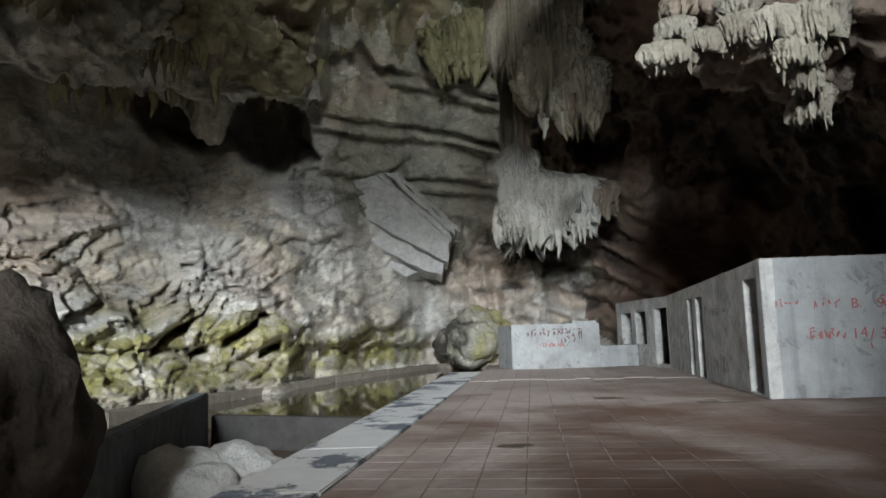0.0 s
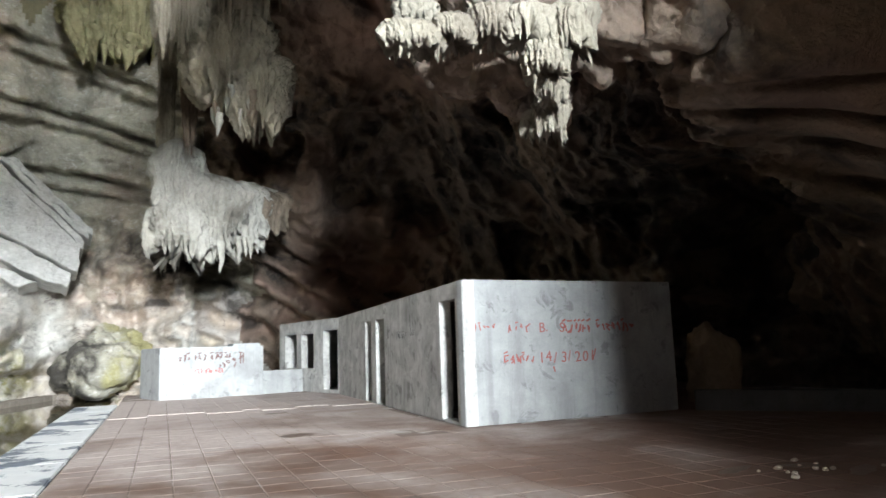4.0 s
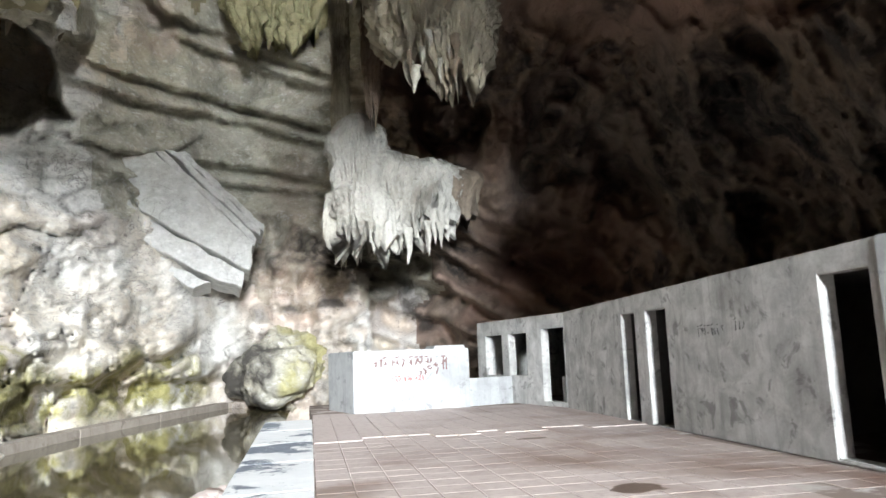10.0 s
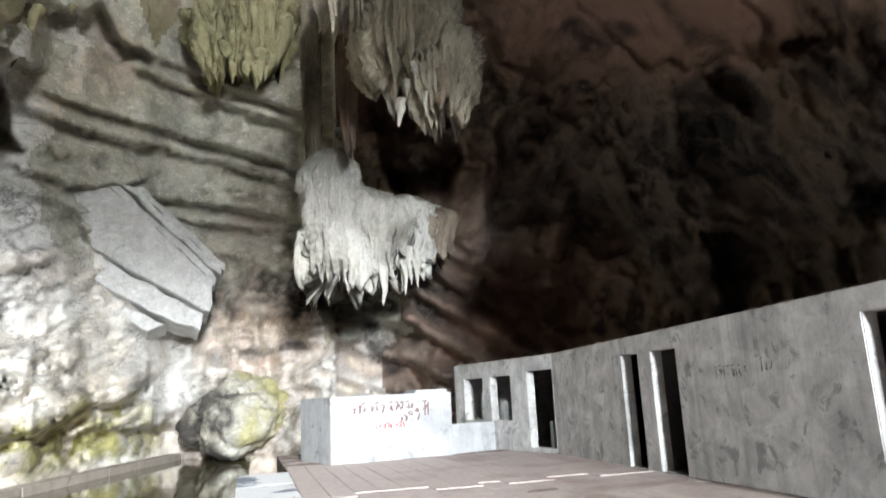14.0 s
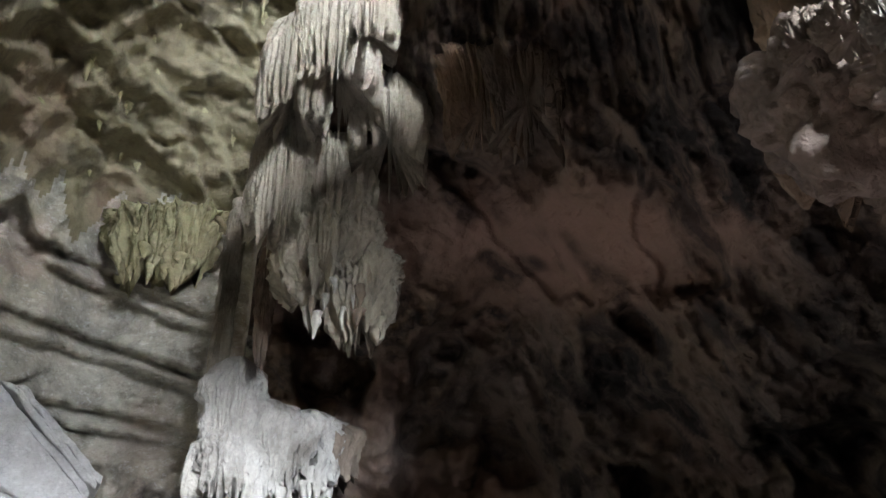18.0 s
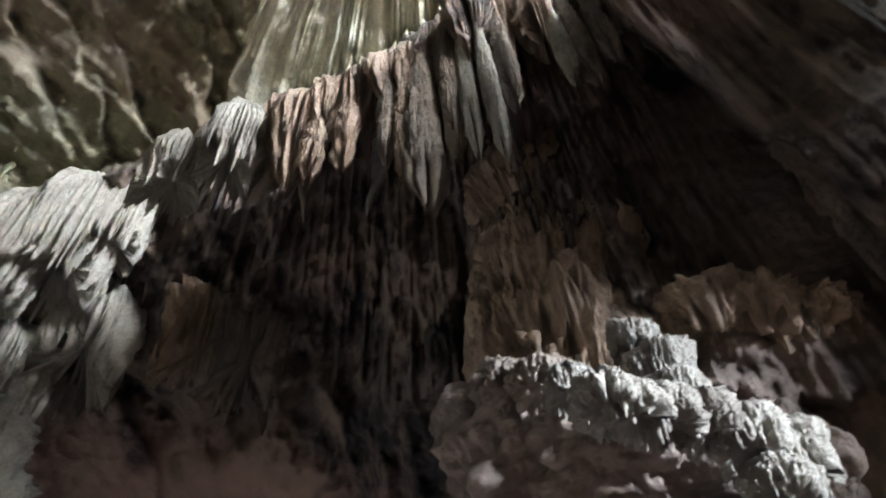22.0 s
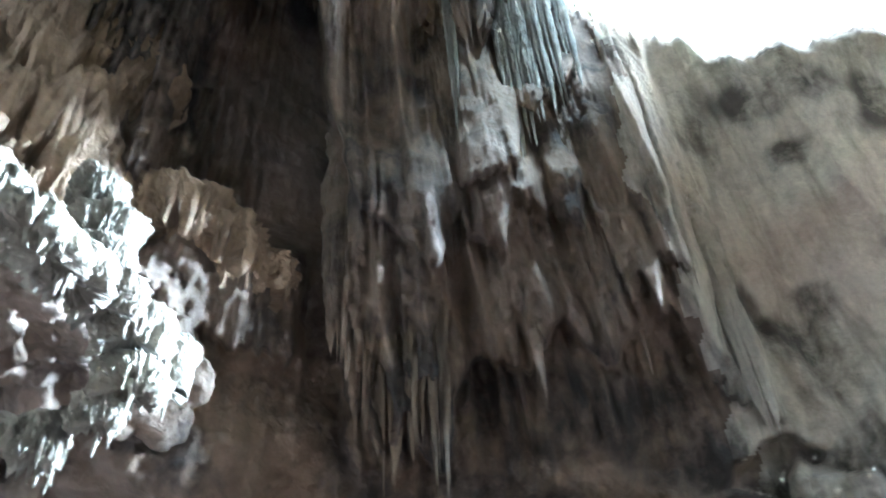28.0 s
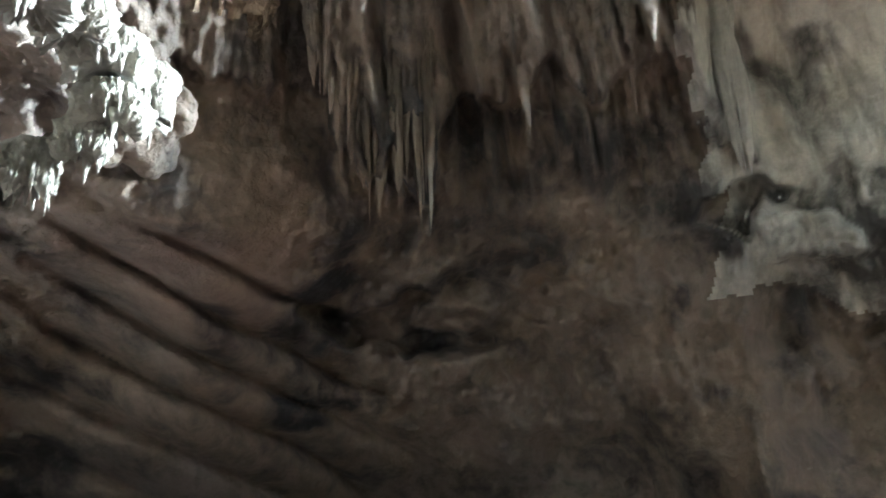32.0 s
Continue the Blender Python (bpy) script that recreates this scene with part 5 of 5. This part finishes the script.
boulder("standing_rock", (6.4, 0.5, 0.55), (0.55, 0.5, 1.15), "reddish brown standing rock behind the low wall", FLOW_BROWN, 17, rough=0.4)


# ---- writing on the walls ----
def strokes(name, parent, place, lines, thick, mat, label=""):
    """Brush strokes: polylines in the wall's plane (x along, z up), each a flat painted band just proud of it."""
    for line in lines:
        bm = bmesh.new()
        for (x0, z0), (x1, z1) in zip(line, line[1:]):
            d = Vector((x1 - x0, z1 - z0))
            if d.length < 1e-4:
                continue
            n = Vector((-d.y, d.x)).normalized() * thick / 2
            e = d.normalized() * thick * 0.3
            quad = [(x0 - e.x + n.x, z0 - e.y + n.y), (x0 - e.x - n.x, z0 - e.y - n.y), (x1 + e.x - n.x, z1 + e.y - n.y), (x1 + e.x + n.x, z1 + e.y + n.y)]
            lo = [bm.verts.new((x, -0.004, z)) for x, z in quad]
            hi = [bm.verts.new((x, 0.0, z)) for x, z in quad]
            bm.faces.new(lo)
            for i in range(4):
                bm.faces.new((lo[i], hi[i], hi[(i + 1) % 4], lo[(i + 1) % 4]))
        bmesh.ops.recalc_face_normals(bm, faces=bm.faces)
        part(name, bm, mat, parent, label).matrix_basis = place


def lettered(name, parent, place, text, size, mat, label=""):
    """Painted characters, each a thin mesh of its own."""
    for k, sign in enumerate(text):
        if sign == " ":
            continue
        cu = bpy.data.curves.new(name, "FONT")
        cu.body, cu.size, cu.extrude = sign, size, 0.002
        tmp = bpy.data.objects.new(name, cu)
        scene.collection.objects.link(tmp)
        bpy.context.view_layer.update()
        me = bpy.data.meshes.new_from_object(tmp.evaluated_get(bpy.context.evaluated_depsgraph_get()))
        bpy.data.objects.remove(tmp)
        me.materials.clear()
        me.materials.append(mat)
        ob = new(name, me)
        ob.parent, ob.matrix_basis = parent, place @ pose(k * size * 0.58, 0.012 * math.sin(k * 2.1), 0, 0, 0, 5 * math.sin(k * 1.7))
        if label:
            ob["label"] = label


def scrawl(rng, x0, x1, z, tall, gap=0.02):
    lines, x = [], x0
    while x < x1:
        w = tall * rng.uniform(0.35, 0.8)
        pts = [(x + w * rng.uniform(0, 1), z + tall * rng.uniform(-0.1, 1.0)) for _ in range(rng.randint(3, 5))]
        lines.append(pts)
        if rng.random() < 0.4:
            lines.append([(x, z + tall * 1.15), (x + w * 0.7, z + tall * rng.uniform(1.15, 1.35))])
        x += w + gap + (tall * 0.5 if rng.random() < 0.2 else 0)
    return lines


ink = random.Random(12)
wall_face = along((0, 0), FAR)
strokes("red_writing", house, wall_face, scrawl(ink, 0.2, 0.62, 1.56, 0.1) + scrawl(ink, 0.85, 1.35, 1.52, 0.13), 0.02, RED_PAINT, "smeared red painted writing")
lettered("red_writing", house, wall_face @ pose(1.45, -0.003, 1.5, 90), "B. S", 0.24, RED_PAINT)
strokes("red_writing", house, wall_face, scrawl(ink, 1.95, 3.5, 1.5, 0.16), 0.03, RED_PAINT, "smeared red painted writing")
strokes("red_writing", house, wall_face, scrawl(ink, 0.75, 1.3, 1.0, 0.14), 0.022, RED_PAINT)
lettered("red_writing", house, wall_face @ pose(1.42, -0.003, 0.98, 90), "14/3/201", 0.26, RED_PAINT)
strokes("red_writing", house, wall_face, [[(2.55, 1.0), (2.62, 1.18)], [(1.72, 0.9), (1.74, 0.82)]], 0.025, RED_PAINT)
block_face = along((-3.05, 12.2), (-0.03, 12.1))
strokes("dark_writing", podium, block_face, scrawl(ink, 0.5, 2.3, 1.12, 0.18) + scrawl(ink, 1.7, 2.2, 0.9, 0.16) + [[(2.32, 1.0), (2.33, 1.32)], [(2.4, 1.0), (2.41, 1.3)]], 0.034, DARK_PAINT, "dark brown painted letters")
strokes("red_writing", podium, block_face, scrawl(ink, 0.95, 1.75, 0.74, 0.1), 0.028, RED_PAINT, "faded red painted letters")
strokes("dark_writing", house, along(BEND, (0, 0)), scrawl(ink, length - 3.9, length - 3.2, 1.5, 0.12) + scrawl(ink, length - 2.9, length - 2.6, 1.55, 0.12), 0.014, PENCIL, "faint dark scribble")


# ---- small things by the water ----
for k, (x, y, z, s) in enumerate(((-9.35, -1.3, -0.85, 0.6), (-8.5, -1.25, -0.8, 0.52), (-8.95, -1.95, -0.95, 0.48), (-8.05, -1.7, -0.95, 0.38))):
    boulder("pale_stone", (x, y, z), (s * 1.2, s, s * 0.9), "pale lump of broken plaster in the drained pool", SLAB, 40 + k, sub=4, rough=0.3)
for k in range(9):
    x, y = -6.55 + ink.uniform(-0.25, 0.1), 5.4 + ink.uniform(-0.9, 0.9)
    x = kerb_out(y) - ink.uniform(0.1, 0.5)
    boulder("rubble_stone", (x, y, -0.5), (0.19, 0.14, 0.11), "small reddish broken brick at the pool's edge", GROUT if k % 2 else TILE, 60 + k, sub=3, rough=0.4)

# ---- floor tiles ----
SIDE, GAP = 0.4, 0.013
turn = math.atan2(0.135, 1.0)
ux, uy = Vector((math.cos(turn), -math.sin(turn))), Vector((math.sin(turn), math.cos(turn)))
origin = Vector((kerb_in(-12.0) + 0.01, -12.0))


def tile_mesh(seed):
    r = random.Random(seed)
    h = (SIDE - GAP) / 2
    c = 0.008
    pts = [(-h + c, -h), (h - c, -h), (h, -h + c), (h, h - c), (h - c, h), (-h + c, h), (-h, h - c), (-h, -h + c)]
    verts = [(x, y, -0.03) for x, y in pts] + [(x, y, -0.0015) for x, y in pts] + [(x * 0.975, y * 0.975, r.uniform(-0.0003, 0.0006)) for x, y in pts]
    faces = [tuple(range(16, 24))]
    for a in range(8):
        b = (a + 1) % 8
        faces += [(a, b, 8 + b, 8 + a), (8 + a, 8 + b, 16 + b, 16 + a)]
    return verts, faces


shapes = []
for k in range(4):
    v, f = tile_mesh(k)
    me = bpy.data.meshes.new("tile")
    me.from_pydata(v, [], f)
    me.materials.append(TILE)
    shapes.append((me, v, f))
tiler = random.Random(9)
corners = [Vector((0, 0)), Vector(BEND), Vector(END), Vector((6.0, 15.3)), Vector(BACK), Vector(FAR)]


def inside_house(p):
    hit = False
    for a, b in zip(corners, corners[1:] + corners[:1]):
        if (a.y > p.y) != (b.y > p.y) and p.x < a.x + (p.y - a.y) * (b.x - a.x) / (b.y - a.y):
            hit = not hit
    return hit


step_row = 47
rest_v, rest_f, near_count = [], [], 0
broken = {(11, 31), (12, 31), (11, 32), (7, 20)}
for row in range(-7, 62):
    for col in range(0, 38):
        p = origin + ux * (col + 0.5) * SIDE + uy * (row + 0.5) * SIDE
        if (col, row) in broken or p.y > 12.0 and p.x > -3.2 and p.x < 0.3 or inside_house(p) or p.y > 15.8 or p.x > 9:
            continue
        tilt = (tiler.uniform(-0.1, 0.1), tiler.uniform(-0.1, 0.1))
        m = pose(p.x, p.y, tiler.uniform(-0.0008, 0.0012) + (0.016 if row > step_row or row == step_row and tiler.random() < 0.5 else 0.0), tilt[0], tilt[1], -math.degrees(turn))
        me, v, f = tiler.choice(shapes)
        if col < 8 and 8 <= row < 45 and near_count < 300:
            ob = new("tile", me)
            ob.parent, ob.matrix_basis = floor, m
            near_count += 1
        else:
            base = len(rest_v)
            rest_v += [tuple(m @ Vector(q)) for q in v]
            rest_f += [tuple(i + base for i in face) for face in f]
tagged(link_mesh("far_tiles", rest_v, rest_f, TILE, floor), kind="stuff")


# ---- damp patches and grit on the platform ----
def damp_patch(x, y, rx, ry, turn, seed):
    bm = bmesh.new()
    rim = []
    for k in range(22):
        a = 2 * math.pi * k / 22
        g = 1 + 0.45 * noise.noise(Vector((math.cos(a) * 1.6 + seed, math.sin(a) * 1.6, 0.3)))
        rim.append((rx * g * math.cos(a), ry * g * math.sin(a)))
    hi = [bm.verts.new((a, b, 0.004)) for a, b in rim]
    lo = [bm.verts.new((a * 1.03, b * 1.03, 0.0)) for a, b in rim]
    bm.faces.new(hi)
    for k in range(22):
        j = (k + 1) % 22
        bm.faces.new((lo[k], lo[j], hi[j], hi[k]))
    ob = part("damp_patch", bm, SLUDGE)
    ob.matrix_basis = pose(x, y, 0.001, 0, 0, turn)
    return tagged(ob, "thin dark patch of damp mud on the floor tiles", "mud patch", "damp patches")


for k, (x, y, rx, ry, turn) in enumerate(((-2.45, 1.0, 0.28, 0.2, 0), (-4.8, -4.15, 0.2, 0.13, 10), (0.05, -5.05, 0.28, 0.09, 15), (0.75, -5.3, 0.22, 0.12, -10), (0.95, -5.8, 0.3, 0.1, 20), (-1.6, 5.2, 0.25, 0.1, 0))):
    damp_patch(x, y, rx, ry, turn, k)
for k in range(14):
    x, y = 0.6 + ink.gauss(0, 0.35), -5.4 + ink.gauss(0, 0.22)
    s = ink.uniform(0.015, 0.035)
    boulder("pebble", (x, y, s * 0.6), (s * 1.3, s, s * 0.7), "small dark pebble on the damp floor tiles", ROCK_TAN, 80 + k, sub=2, rough=0.3)
